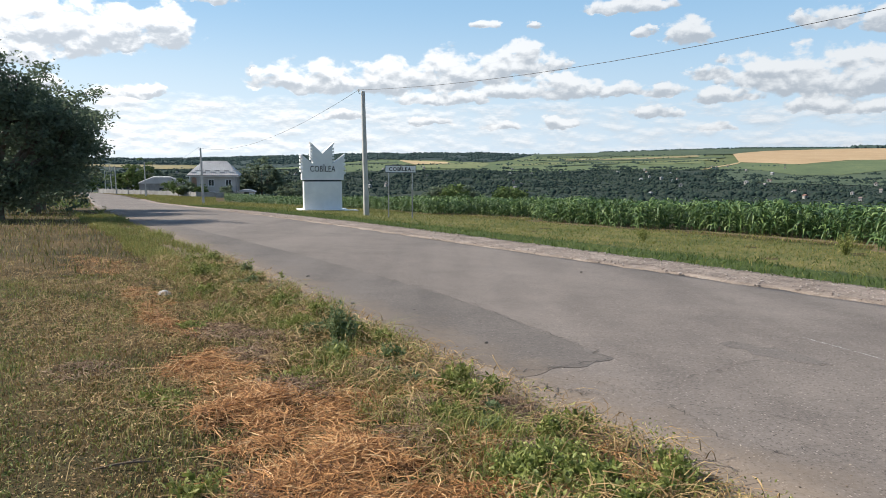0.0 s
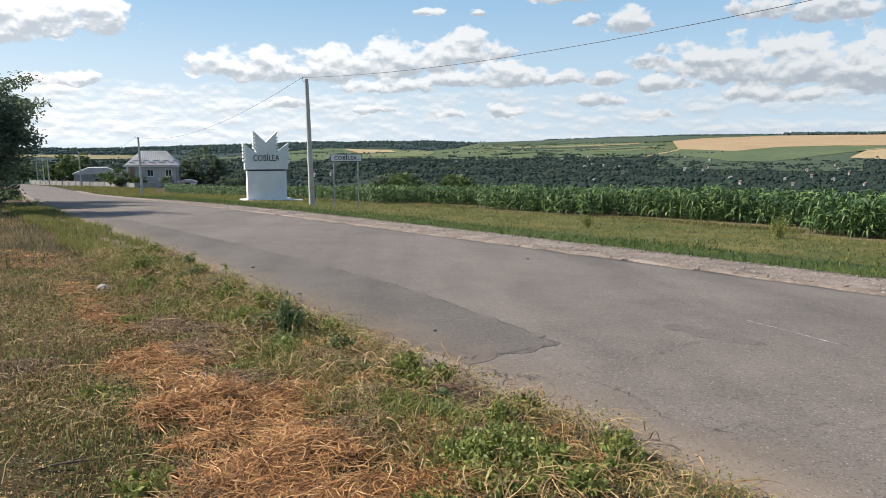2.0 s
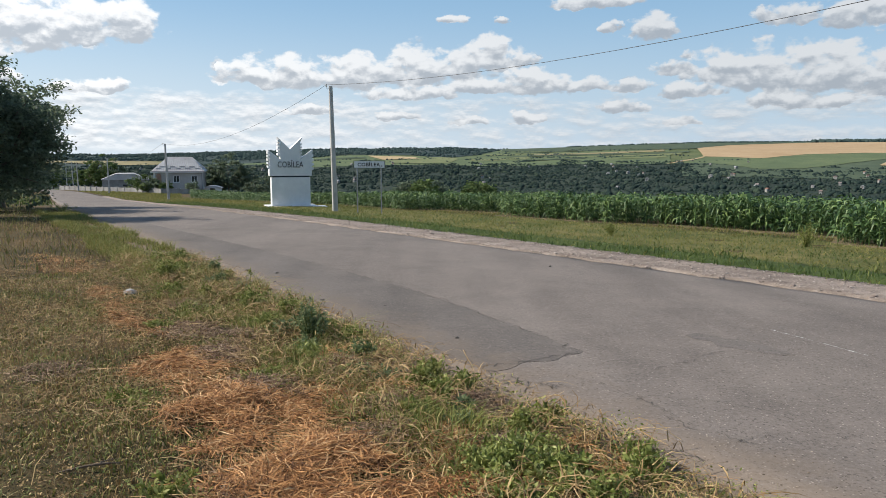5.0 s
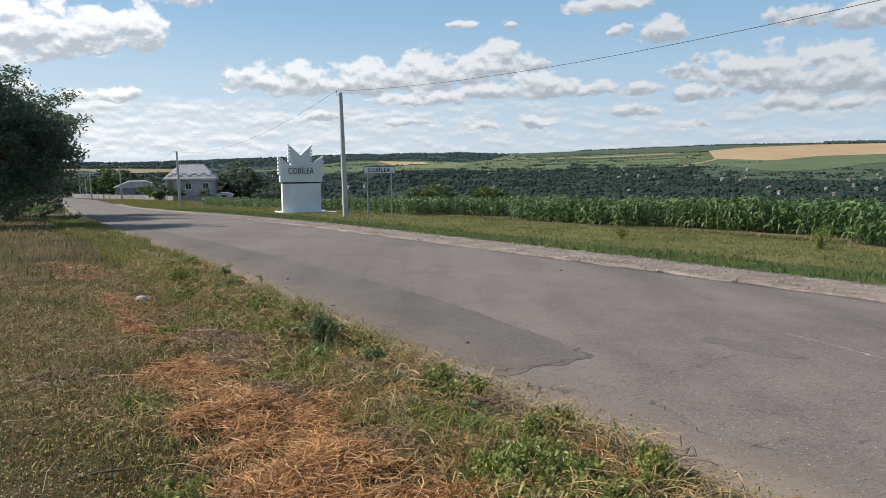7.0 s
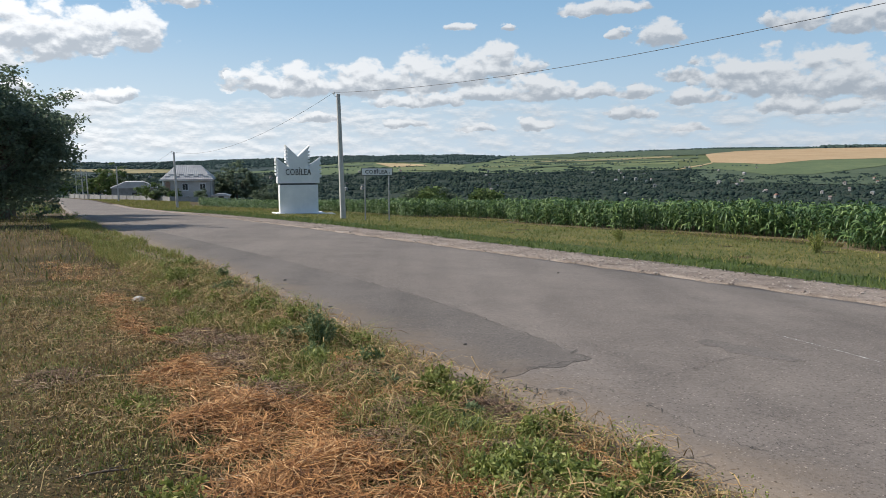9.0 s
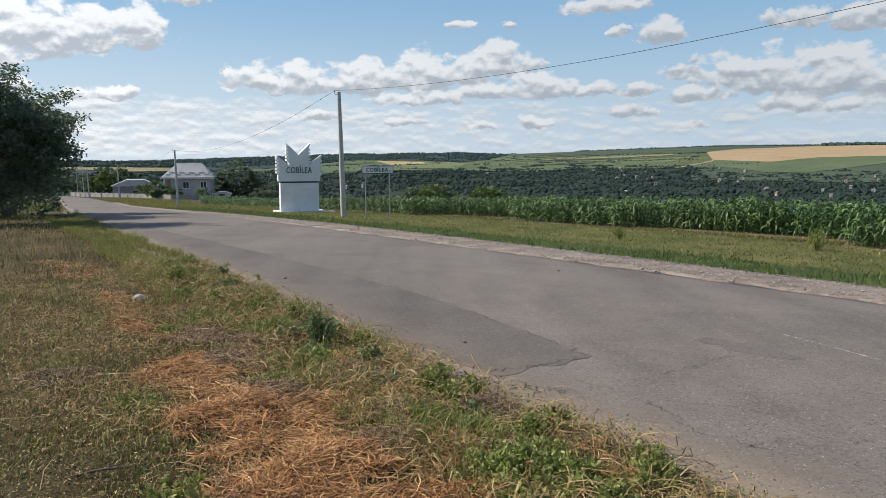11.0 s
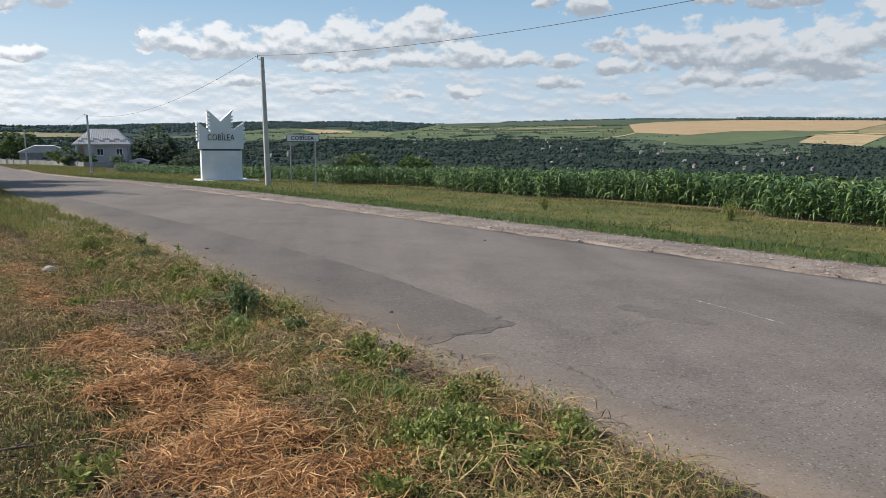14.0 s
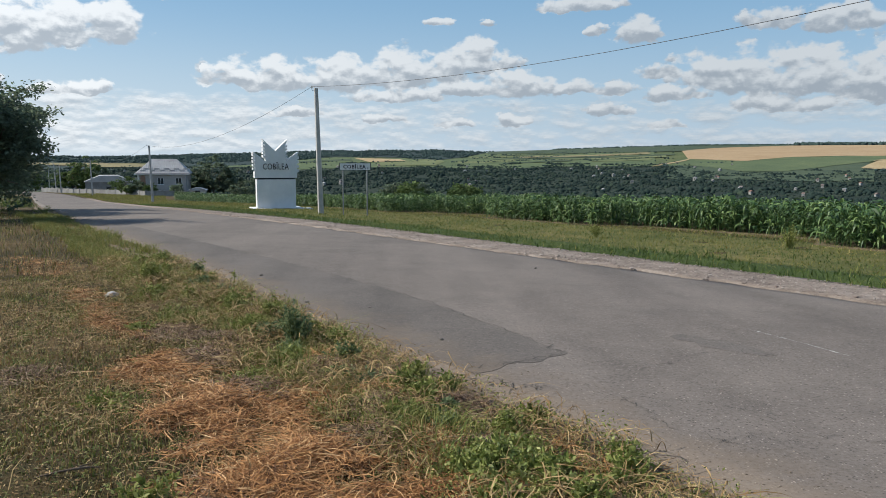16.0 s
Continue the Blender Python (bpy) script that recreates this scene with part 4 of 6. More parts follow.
# ---------------------------------------------------------------- town sign
def build_sign():
    x, y, z = polar(-3.3, 34.9)
    s = base("town_sign", x, y, z, 3.0, "white town name sign on two thin steel posts", "road sign")
    for px in (-0.57, 0.56):
        part("post", tube(bmesh.new(), [(px, 0, -0.3), (px, 0, 2.5)], [0.03, 0.03], 8), STEEL, s)
    part("panel", box(bmesh.new(), -0.74, 0.74, -0.045, -0.03, 2.16, 2.52, 0.004), SIGN_WHITE, s)
    rim = bmesh.new()
    for a in ((-0.74, 0.74, 2.16, 2.185), (-0.74, 0.74, 2.495, 2.52), (-0.74, -0.715, 2.185, 2.495), (0.715, 0.74, 2.185, 2.495)):
        box(rim, a[0], a[1], -0.052, -0.046, a[2], a[3])
    part("border", rim, DARK, s, "black painted border")
    words("COBÎLEA", 0.235, 0.003, DARK, s, pose(-0.03, -0.05, 2.325, 90, 0, 0), gap=1.16, bold=0.006)
    mark = bmesh.new()
    box(mark, 0.56, 0.62, -0.05, -0.046, 2.24, 2.30)
    part("emblem", mark, STEEL, s, "small grey mark")
    for px in (-0.57, 0.56):
        part("clamp", box(bmesh.new(), px - 0.045, px + 0.045, -0.04, 0.04, 2.30, 2.36, 0.005), STEEL, s)


build_sign()


# ---------------------------------------------------------------- utility poles and wires
def build_pole(turn, dist, height, lean_x, lean_y, face=20.0):
    x, y, z = polar(turn, dist)
    p = base("utility_pole", x, y, z, face, "weathered grey concrete utility pole on the grass verge", "utility pole", "utility poles along the road")
    bm = bmesh.new()
    rings = []
    for k in range(9):
        f = k / 8
        a, b = 0.135 - 0.05 * f, 0.105 - 0.03 * f
        cx, cy, cz = lean_x * f * height, lean_y * f * height, -0.4 + (height + 0.4) * f
        c = 0.025
        rings.append([bm.verts.new((cx + px, cy + py, cz)) for px, py in ((-a + c, -b), (a - c, -b), (a, -b + c), (a, b - c), (a - c, b), (-a + c, b), (-a, b - c), (-a, -b + c))])
    for r0, r1 in zip(rings, rings[1:]):
        for k in range(8):
            bm.faces.new((r0[k], r0[(k + 1) % 8], r1[(k + 1) % 8], r1[k]))
    bm.faces.new(rings[0])
    bm.faces.new(rings[-1])
    part("shaft", bm, CONCRETE, p)
    tx, ty = lean_x * height, lean_y * height
    part("hook", tube(bmesh.new(), [(tx - 0.02, ty, height - 0.12), (tx - 0.16, ty, height - 0.14), (tx - 0.22, ty, height - 0.08), (tx - 0.22, ty, height - 0.01)], [0.012] * 4, 6), STEEL, p)
    part("insulator", tube(bmesh.new(), [(tx - 0.22, ty, height - 0.02), (tx - 0.22, ty, height + 0.03), (tx - 0.22, ty, height + 0.05), (tx - 0.22, ty, height + 0.10)], [0.035, 0.045, 0.03, 0.035], 8), PORCELAIN, p)
    m = pose(x, y, z, 0, 0, face)
    return m @ Vector((tx - 0.22, ty, height + 0.06))


TOPS = []
nu, nv = 18.4, -11.0
nx, ny = xy(nu, nv)
for turn, dist, height, lx, ly, face in (
        (math.degrees(math.atan2(nx, ny)), math.hypot(nx, ny), 7.75, 0.0, 0.0, 35), (-5.95, 37.7, 6.28, -0.026, 0.0, 25), (-18.15, 82, 5.95, -0.022, 0.0, 20),
        (-22.1, 142, 6.2, -0.012, 0.0, 20), (-24.05, 174, 6.0, -0.02, 0, 20), (-24.35, 182, 6.3, -0.03, 0, 20), (-24.75, 196, 6.4, -0.005, 0, 20)):
    TOPS.append(build_pole(turn, dist, height, lx, ly, face))
for a, b in zip(TOPS, TOPS[1:]):
    pts = []
    for k in range(25):
        f = k / 24
        p = a.lerp(b, f)
        p.z -= 4 * f * (1 - f) * (1.2 if a is TOPS[0] else min(1.25, 0.026 * (b - a).length))
        pts.append(p - a)
    w = base("overhead_wire", a.x, a.y, a.z, 0, "thin dark overhead wire between the poles", "wire", "overhead wires")
    part("strand", tube(bmesh.new(), pts, [0.009] * 25, 5), WIRE, w)


# ---------------------------------------------------------------- trees
def leaf_cloud(blobs, per, size, rng, shell=0.55, spread=0.22):
    """Leaves gathered in twig-end tufts over several rounded masses."""
    vs, fs, count = [], [], 0
    for (cx, cy, cz, rx, ry, rz), n in blobs:
        d = rng.normal(0, 1, (n, 3))
        d /= np.linalg.norm(d, axis=1)[:, None]
        rad = (shell + (1 - shell) * rng.random(n)) * (0.86 + 0.28 * rng.random(n))
        c = d * rad[:, None] * np.array([rx, ry, rz]) + np.array([cx, cy, cz])
        knots = c[rng.integers(0, max(3, n // 6), n)] + rng.normal(0, spread, (n, 3)) * np.array([1, 1, 0.7])
        tuft = np.repeat(knots, per, 0) + rng.normal(0, spread * 0.62, (n * per, 3)) * np.array([1, 1, 0.75])
        m = len(tuft)
        a = rng.normal(0, 1, (m, 3))
        a[:, 2] = a[:, 2] * 0.5 - 0.35
        a /= np.linalg.norm(a, axis=1)[:, None]
        b = np.cross(a, rng.normal(0, 1, (m, 3)))
        b /= np.linalg.norm(b, axis=1)[:, None]
        s = size * rng.uniform(0.6, 1.25, m)[:, None]
        v = np.stack([tuft, tuft + a * s * 0.5 + b * s * 0.26, tuft + a * s, tuft + a * s * 0.5 - b * s * 0.26], 1)
        vs.append(v.reshape(-1, 3))
        fs.append(np.arange(m * 4).reshape(m, 4) + count)
        count += m * 4
    return np.concatenate(vs), np.concatenate(fs)


def build_tree(x, y, trunk_h, trunk_r, blobs, per, size, label, seed, mat=None, name="walnut_tree", category="tree", shell=0.55):
    rng = np.random.default_rng(seed)
    z = float(ground_z(x, y))
    t = base(name, x, y, z, 0, label, category)
    bm = bmesh.new()
    tube(bm, [(0, 0, -0.3), (0.03, 0.02, trunk_h * 0.5), (0.0, 0.06, trunk_h)], [trunk_r * 1.35, trunk_r, trunk_r * 0.85], 10)
    part("trunk", bm, BARK, t, soft=True)
    for (cx, cy, cz, rx, ry, rz), n in blobs:
        bm = bmesh.new()
        tube(bm, [(0, 0.04, trunk_h * 0.9), (cx * 0.45, cy * 0.45, trunk_h + (cz - trunk_h) * 0.5), (cx, cy, cz + rz * 0.4)], [trunk_r * 0.55, trunk_r * 0.35, 0.02], 7)
        for k in range(5):
            d = Vector(rng.normal(0, 1, 3)).normalized()
            tube(bm, [(cx * 0.7, cy * 0.7, trunk_h + (cz - trunk_h) * 0.7), (cx + d.x * rx * 0.85, cy + d.y * ry * 0.85, cz + d.z * rz * 0.85)], [trunk_r * 0.22, 0.012], 5)
        part("limb", bm, BARK, t, soft=True)
    v, f = leaf_cloud(blobs, per, size, rng, shell)
    crown = mesh_arrays("crown", v, f, mat or LEAF)
    crown.parent = t
    return t


tx, ty = 31.0 * math.sin(radians(-31.6)), 31.0 * math.cos(radians(-31.6))
build_tree(tx, ty, 1.3, 0.26, [
    ((0.0, 0.2, 4.9, 1.9, 2.2, 2.0), 260), ((1.1, 0.2, 4.5, 1.25, 1.6, 1.5), 190), ((2.6, 0.6, 3.6, 1.3, 1.5, 1.3), 220), ((2.8, 0.7, 2.7, 1.0, 1.2, 0.9), 110),
    ((1.6, 0.4, 2.9, 1.5, 1.6, 1.3), 170), ((2.2, 0.5, 1.8, 1.3, 1.4, 0.9), 130), ((1.1, 0.3, 1.3, 1.8, 1.5, 1.1), 190), ((-2.2, -0.3, 4.8, 2.2, 2.4, 2.6), 240),
    ((-1.3, 0.0, 6.5, 1.5, 1.4, 1.4), 130), ((-2.4, 0.3, 2.2, 1.9, 1.8, 1.6), 160), ((-0.4, -0.4, 1.7, 2.0, 1.8, 1.1), 170), ((-0.9, -0.3, 0.85, 2.3, 1.5, 0.85), 200), ((0.2, 0.2, 3.2, 1.9, 2.0, 1.3), 180)],
    16, 0.15, "dense dark green walnut tree at the roadside", 5, shell=0.3)
build_tree(-21.2, 38.4, 1.5, 0.24, [
    ((0.2, 0, 4.2, 2.6, 3.2, 2.2), 420), ((1.2, -0.4, 3.2, 1.8, 2.8, 1.5), 240), ((-1.8, 0.4, 3.6, 2.4, 3.0, 2.2), 200), ((0.2, 0.2, 2.0, 2.4, 2.8, 1.2), 200)], 20, 0.24, "dark green walnut tree shading the road", 6)
build_tree(-18.5, 33.0, 1.5, 0.22, [
    ((0.3, 0, 3.9, 2.2, 2.6, 1.8), 380), ((1.1, 0.2, 2.8, 1.6, 2.2, 1.3), 200), ((0.4, 0, 1.1, 1.9, 2.2, 0.9), 150), ((-1.6, 0.4, 3.4, 2.0, 2.2, 2.0), 160)], 20, 0.22, "smaller walnut tree in the roadside row", 7)


# ---------------------------------------------------------------- house and village edge
def build_house():
    x, y, z = polar(-17.25, 156)
    h = base("house", x, y, z - 1.3, 11.0, "two-storey grey plastered house with a light corrugated hip roof", "house")
    w, d, e, rdg = 4.5, 4.2, 5.9, 8.5
    part("wall", box(bmesh.new(), -w, w, -d, d, -0.8, e), PLASTER, h)
    o = 0.55
    bm = bmesh.new()
    ridge = 2.35
    c = [bm.verts.new(p) for p in ((-w - o, -d - o, e - 0.2), (w + o, -d - o, e - 0.2), (w + o, d + o, e - 0.2), (-w - o, d + o, e - 0.2), (-ridge, 0, rdg), (ridge, 0, rdg))]
    for f in ((0, 1, 5, 4), (1, 2, 5), (2, 3, 4, 5), (3, 0, 4), (3, 2, 1, 0)):
        bm.faces.new([c[k] for k in f])
    part("roof", bm, ROOFING, h)
    for k in range(25):
        f = -0.95 + 1.90 * k / 24
        xa = f * (w + o)
        top = max(-ridge, min(ridge, xa))
        rise = 1.0 if abs(xa) <= ridge else (w + o - abs(xa)) / (w + o - ridge)
        y0, y1 = -d - o, (-d - o) * (1 - rise)
        za, zb = e - 0.17, e - 0.17 + (rdg - e + 0.2) * rise
        if rise > 0.1:
            part("roof_rib", tube(bmesh.new(), [(xa, y0, za), (xa, y1, zb)], [0.07, 0.07], 4), ROOFING, h)
    part("fascia_board", box(bmesh.new(), -w - o, w + o, -d - o - 0.04, -d - o, e - 0.36, e - 0.16), WHITE, h)
    for px, pz in ((-0.35, 4.3), (2.95, 4.3), (-0.2, 1.9), (-2.9, 1.9), (2.95, 1.9)):
        win = new("window")
        win.parent, win.location, win.scale = h, (px, -d, pz), (0.8, 1, 0.85)
        win["label"] = "white framed dark window"
        part("pane", box(bmesh.new(), -0.62, 0.62, -0.02, 0.06, -0.68, 0.68), GLASS, win)
        fr = bmesh.new()
        for a in ((-0.72, -0.62, -0.76, 0.76), (0.62, 0.72, -0.76, 0.76), (-0.04, 0.04, -0.68, 0.68), (-0.62, 0.62, 0.68, 0.76), (-0.62, 0.62, -0.76, -0.68)):
            box(fr, a[0], a[1], -0.06, 0.02, a[2], a[3])
        part("window_frame", fr, WHITE, win)
        part("window_sill", box(bmesh.new(), -0.8, 0.8, -0.14, 0.0, -0.83, -0.76), WHITE, win)
    arch = [(-0.45, 0.0), (0.45, 0.0)] + [(0.45 * math.cos(a), 1.35 + 0.45 * math.sin(a)) for a in np.linspace(0, math.pi, 9)]
    loggia = part("arched_opening", prism(arch, 0.1), TERRACOTTA, h, "terracotta coloured arched recess")
    loggia.location = (-3.55, -d - 0.07, 3.55)
    for row, rise in ((0.18, 0.0), (0.30, 0.0)):
        for k in range(5):
            gx = -3.6 + 1.8 * k + 6 * (row - 0.18)
            part("snow_guard", box(bmesh.new(), gx - 0.5, gx + 0.5, (-d - o) * (1 - row) - 0.05, (-d - o) * (1 - row) + 0.05, e - 0.2 + (rdg - e + 0.2) * row, e + 0.06 + (rdg - e + 0.2) * row), ROOFING, h)
    part("gutter", tube(bmesh.new(), [(-w - o, -d - o - 0.08, e - 0.14), (w + o, -d - o - 0.08, e - 0.14)], [0.07, 0.07], 6), STEEL, h)
    part("downpipe", tube(bmesh.new(), [(w - 0.1, -d - 0.08, e - 0.2), (w - 0.1, -d - 0.08, -0.4)], [0.05, 0.05], 6), STEEL, h)
    for py in (-2.0, 1.6):
        part("side_pane", box(bmesh.new(), -w - 0.03, -w + 0.05, py - 0.55, py + 0.55, 3.6, 5.0), GLASS, h)
    part("corner_trim", box(bmesh.new(), -w - 0.04, -w + 0.25, -d - 0.04, -d + 0.25, -0.5, e - 0.2), WHITE, h)


build_house()


def build_shed(turn, dist, w, d, e, rdg, rot, label, wall=BLOCK, name="shed"):
    x, y, z = polar(turn, dist)
    s = base(name, x, y, z - 0.3, rot, label, "outbuilding")
    part("wall", box(bmesh.new(), -w, w, -d, d, -0.5, e), wall, s)
    part("roof", prism([(-w - 0.3, e), (w + 0.3, e), (w + 0.3, e + 0.1), (w * 0.4, rdg), (-w * 0.4, rdg), (-w - 0.3, e + 0.1)], 2 * d + 0.6), ROOFING, s)
    part("door", box(bmesh.new(), -0.5, 0.5, -d - 0.05, -d, -0.2, 1.9), GLASS, s, "dark door opening")


build_shed(-21.0, 178, 4.6, 3.0, 2.9, 4.3, 20, "long grey block shed with a low roof")
build_shed(-15.0, 150, 1.5, 1.2, 1.5, 2.0, 10, "small white shed beside the corn", WHITE)


def build_wall(points, height, label):
    for (a0, r0), (a1, r1) in zip(points, points[1:]):
        p, q = polar(a0, r0), polar(a1, r1)
        length = math.hypot(q[0] - p[0], q[1] - p[1])
        n = max(1, int(length / 2.6))
        turn = math.degrees(math.atan2(q[1] - p[1], q[0] - p[0]))
        wl = base("garden_wall", p[0], p[1], min(p[2], q[2]), turn, label, "garden wall", "garden walls")
        for k in range(n):
            a, b = k * length / n, (k + 1) * length / n
            dz = (ground_z(p[0] + (q[0] - p[0]) * a / length, p[1] + (q[1] - p[1]) * a / length)) - min(p[2], q[2])
            part("panel", box(bmesh.new(), a + 0.16, b - 0.16, -0.08, 0.08, float(dz) - 0.4, float(dz) + height * 0.86), BLOCK, wl)
            part("pier", box(bmesh.new(), a - 0.16, a + 0.16, -0.14, 0.14, float(dz) - 0.4, float(dz) + height, 0.03), BLOCK, wl)


build_wall([(-25.2, 188), (-22.9, 170), (-20.6, 158), (-18.6, 146), (-15.2, 146)], 1.1, "low grey block garden wall with piers")

BUSHES = (  # turn, distance, radius, height, dark
    (-23.3, 190, 3.4, 6.4, 0), (-22.5, 186, 3.0, 7.4, 0), (-25.6, 214, 3.5, 5.6, 0), (-21.9, 190, 2.8, 6.6, 1), (-19.9, 152, 2.0, 3.9, 0), (-19.2, 151, 1.6, 3.0, 1),
    (-18.4, 147, 1.0, 2.2, 0), (-16.5, 147, 1.2, 2.4, 1), (-13.9, 158, 3.4, 7.6, 1), (-12.6, 160, 3.2, 5.2, 1), (-14.7, 162, 2.2, 5.0, 1), (-12.0, 150, 2.4, 3.2, 1),
    (4.9, 82, 1.3, 2.7, 0), (5.9, 84, 0.9, 2.2, 0), (1.0, 80, 1.5, 2.8, 0), (2.1, 82, 1.2, 2.5, 1), (-0.4, 84, 1.4, 2.6, 1),
    (-11.2, 175, 2.6, 4.2, 1), (-20.6, 165, 1.6, 2.8, 0), (-26.5, 215, 4, 6.5, 0))
for k, (a, r, rad, hh, dark) in enumerate(BUSHES):
    hh = hh * 1.2 if hh > 4.5 else hh
    x, y, z = polar(a, r)
    if hh > 4.5:
        blobs = [((0, 0, hh * 0.55, rad, rad, hh * 0.42), 170), ((rad * 0.5, 0, hh * 0.36, rad * 0.8, rad, hh * 0.3), 100), ((-rad * 0.6, 0, hh * 0.4, rad * 0.7, rad, hh * 0.32), 100)]
        build_tree(x, y, hh * 0.25, 0.16, blobs, 10, 0.5, "dark leafy garden tree near the house" if dark else "bright green garden tree beside the road", 40 + k, LEAF if dark else GARDEN, "garden_tree")
    else:
        blobs = [((0, 0, hh * 0.5, rad, rad, hh * 0.45), 130), ((rad * 0.6, 0, hh * 0.34, rad * 0.7, rad * 0.7, hh * 0.3), 60)]
        build_tree(x, y, hh * 0.2, 0.06, blobs, 9, 0.4, "dark garden shrub by the wall" if dark else "green garden shrub by the wall", 40 + k, LEAF if dark else GARDEN, "shrub", "shrub")


# ---------------------------------------------------------------- valley village and woods
def lump(rng):
    bm = bmesh.new()
    bmesh.ops.create_icosphere(bm, subdivisions=1, radius=1.0)
    o = Vector(rng.uniform(-50, 50, 3))
    for v in bm.verts:
        f = 1 + 0.5 * noise.noise(v.co * 1.3 + o) + 0.45 * noise.noise(v.co * 3.6 + o)
        v.co = Vector((v.co.x * f, v.co.y * f, max(-0.5, v.co.z * f)))
    bm.verts.index_update()
    vs = np.array([v.co[:] for v in bm.verts])
    fs = np.array([[v.index for v in f.verts] for f in bm.faces])
    bm.free()
    return vs, fs


def build_woods():
    rng = np.random.default_rng(11)
    lumps = [lump(rng) for _ in range(9)]
    n = 44000
    a = rng.uniform(-30, 52, n)
    r = 830 + 1020 * rng.random(n) ** 0.85
    keep = np.array([noise.noise((p * 0.35, q / 90.0, 3.0)) + 0.5 * noise.noise((p * 1.3, q / 30.0, 3.0)) for p, q in zip(a, r)])
    top = np.interp(a, (-30, -20, -8, -4, -1, 3, 7, 11.6, 18.6, 21.6, 22.8, 24.5, 30, 33, 36, 42, 52), (1700, 1720, 1560, 1470, 1500, 1570, 1730, 1690, 1600, 1640, 1420, 1330, 1360, 1400, 1370, 1370, 1380))
    ok = (r + 150 * keep < top) & (keep < 0.62 - 0.6 * smooth(r, top - 380, top))
    a, r = a[ok], r[ok]
    x, y = r * np.sin(np.radians(a)), r * np.cos(np.radians(a))
    stand = np.array([noise.noise((p * 0.8, q / 45.0, 13.0)) + 0.7 * noise.noise((p * 2.6, q / 22.0, 15.0)) for p, q in zip(a, r)])
    ok = stand > -0.5
    a, r, x, y, stand = a[ok], r[ok], x[ok], y[ok], stand[ok]
    size = rng.uniform(0.8, 2.0, len(a)) * np.clip(1.1 + 1.3 * stand, 0.6, 2.1)
    where = np.stack([x, y, ground_z(x, y) + size * 0.3], 1)
    shape = np.stack([size * 1.15, size * 1.15, size * rng.uniform(0.8, 1.5, len(a))], 1)
    v, f = scatter(lumps, where, rng.uniform(0, 6.28, len(a)), shape, 0, rng)
    tagged(mesh_arrays("valley_woods", v, f, SHADED_WOODS, True), "trees and gardens filling the valley village, darkened for cloud shadow and blued for haze", "woods", kind="stuff")
    # single trees and hedges on the slope
    n = 2600
    a = rng.uniform(-20, 21, n)
    r = rng.uniform(1560, 2500, n)
    keep = np.array([noise.noise((p * 0.9, q / 60.0, 8.0)) for p, q in zip(a, r)]) > 0.30
    a, r = [a[keep]], [r[keep]]
    for a0, r0, a1, r1, n in ((5.0, 1830, 12, 1900, 60), (6, 2070, 13, 2160, 60), (9.0, 2030, 19, 2090, 50), (12, 1860, 20, 1900, 50), (-4, 1760, 3, 1880, 40), (22.5, 1660, 26, 1690, 14),
                              (39, 2480, 50, 2510, 60), (33.5, 1440, 37, 1400, 34), (20, 1540, 24, 1500, 30), (37.2, 1440, 38.6, 1790, 12), (8, 2400, 20, 2200, 60), (-16, 1720, -6, 1800, 60)):
        f = rng.random(n) ** 1.2
        a.append(a0 + (a1 - a0) * f + rng.normal(0, 0.05, n))
        r.append(r0 + (r1 - r0) * f + rng.normal(0, 8, n))
    slope_n = sum(len(q) for q in a)
    # the forest on the brow and the belts along the crest
    n = 7500
    a2, r2 = rng.uniform(-34, 7.5, n), 1900 + 930 * rng.random(n)
    edge = np.interp(a2, (-34, -24.3, -20.5, -15.2, -7.8, -4.7, -0.1, 3.0, 5.3, 7.1), (2100, 2135, 2185, 1970, 1975, 2185, 2090, 1910, 2120, 2780))
    thin = np.array([noise.noise((p * 0.5, q / 130.0, 6.0)) for p, q in zip(a2, r2)])
    ok = (r2 > edge + 60 * thin) & (thin < 0.28)
    a.append(a2[ok])
    r.append(r2[ok])
    n = 3800
    a3, r3 = rng.uniform(7, 52, n), rng.uniform(2770, 2850, n)
    ok = ((a3 > 29.3) & (a3 < 52)) | ((a3 > 22) & (a3 < 28.6)) | ((a3 > 12) & (rng.random(n) < 0.25))
    a.append(a3[ok])
    r.append(r3[ok])
    a, r = np.concatenate(a), np.concatenate(r)
    x, y = r * np.sin(np.radians(a)), r * np.cos(np.radians(a))
    size = rng.uniform(2.2, 4.4, len(a)) * np.where(r > 2760, np.where(a > 29, 1.8, 1.0), np.where(np.arange(len(a)) < slope_n, 0.7, 1.2))
    where = np.stack([x, y, ground_z(x, y) + size * 0.5], 1)
    v, f = scatter(lumps, where, rng.uniform(0, 6.28, len(a)), size, 0, rng)
    tagged(mesh_arrays("ridge_woods", v, f, RIDGE_HAZED), "hedges and forest belt along the far ridge, coloured paler and bluer for haze", "woods", kind="stuff")


build_woods()


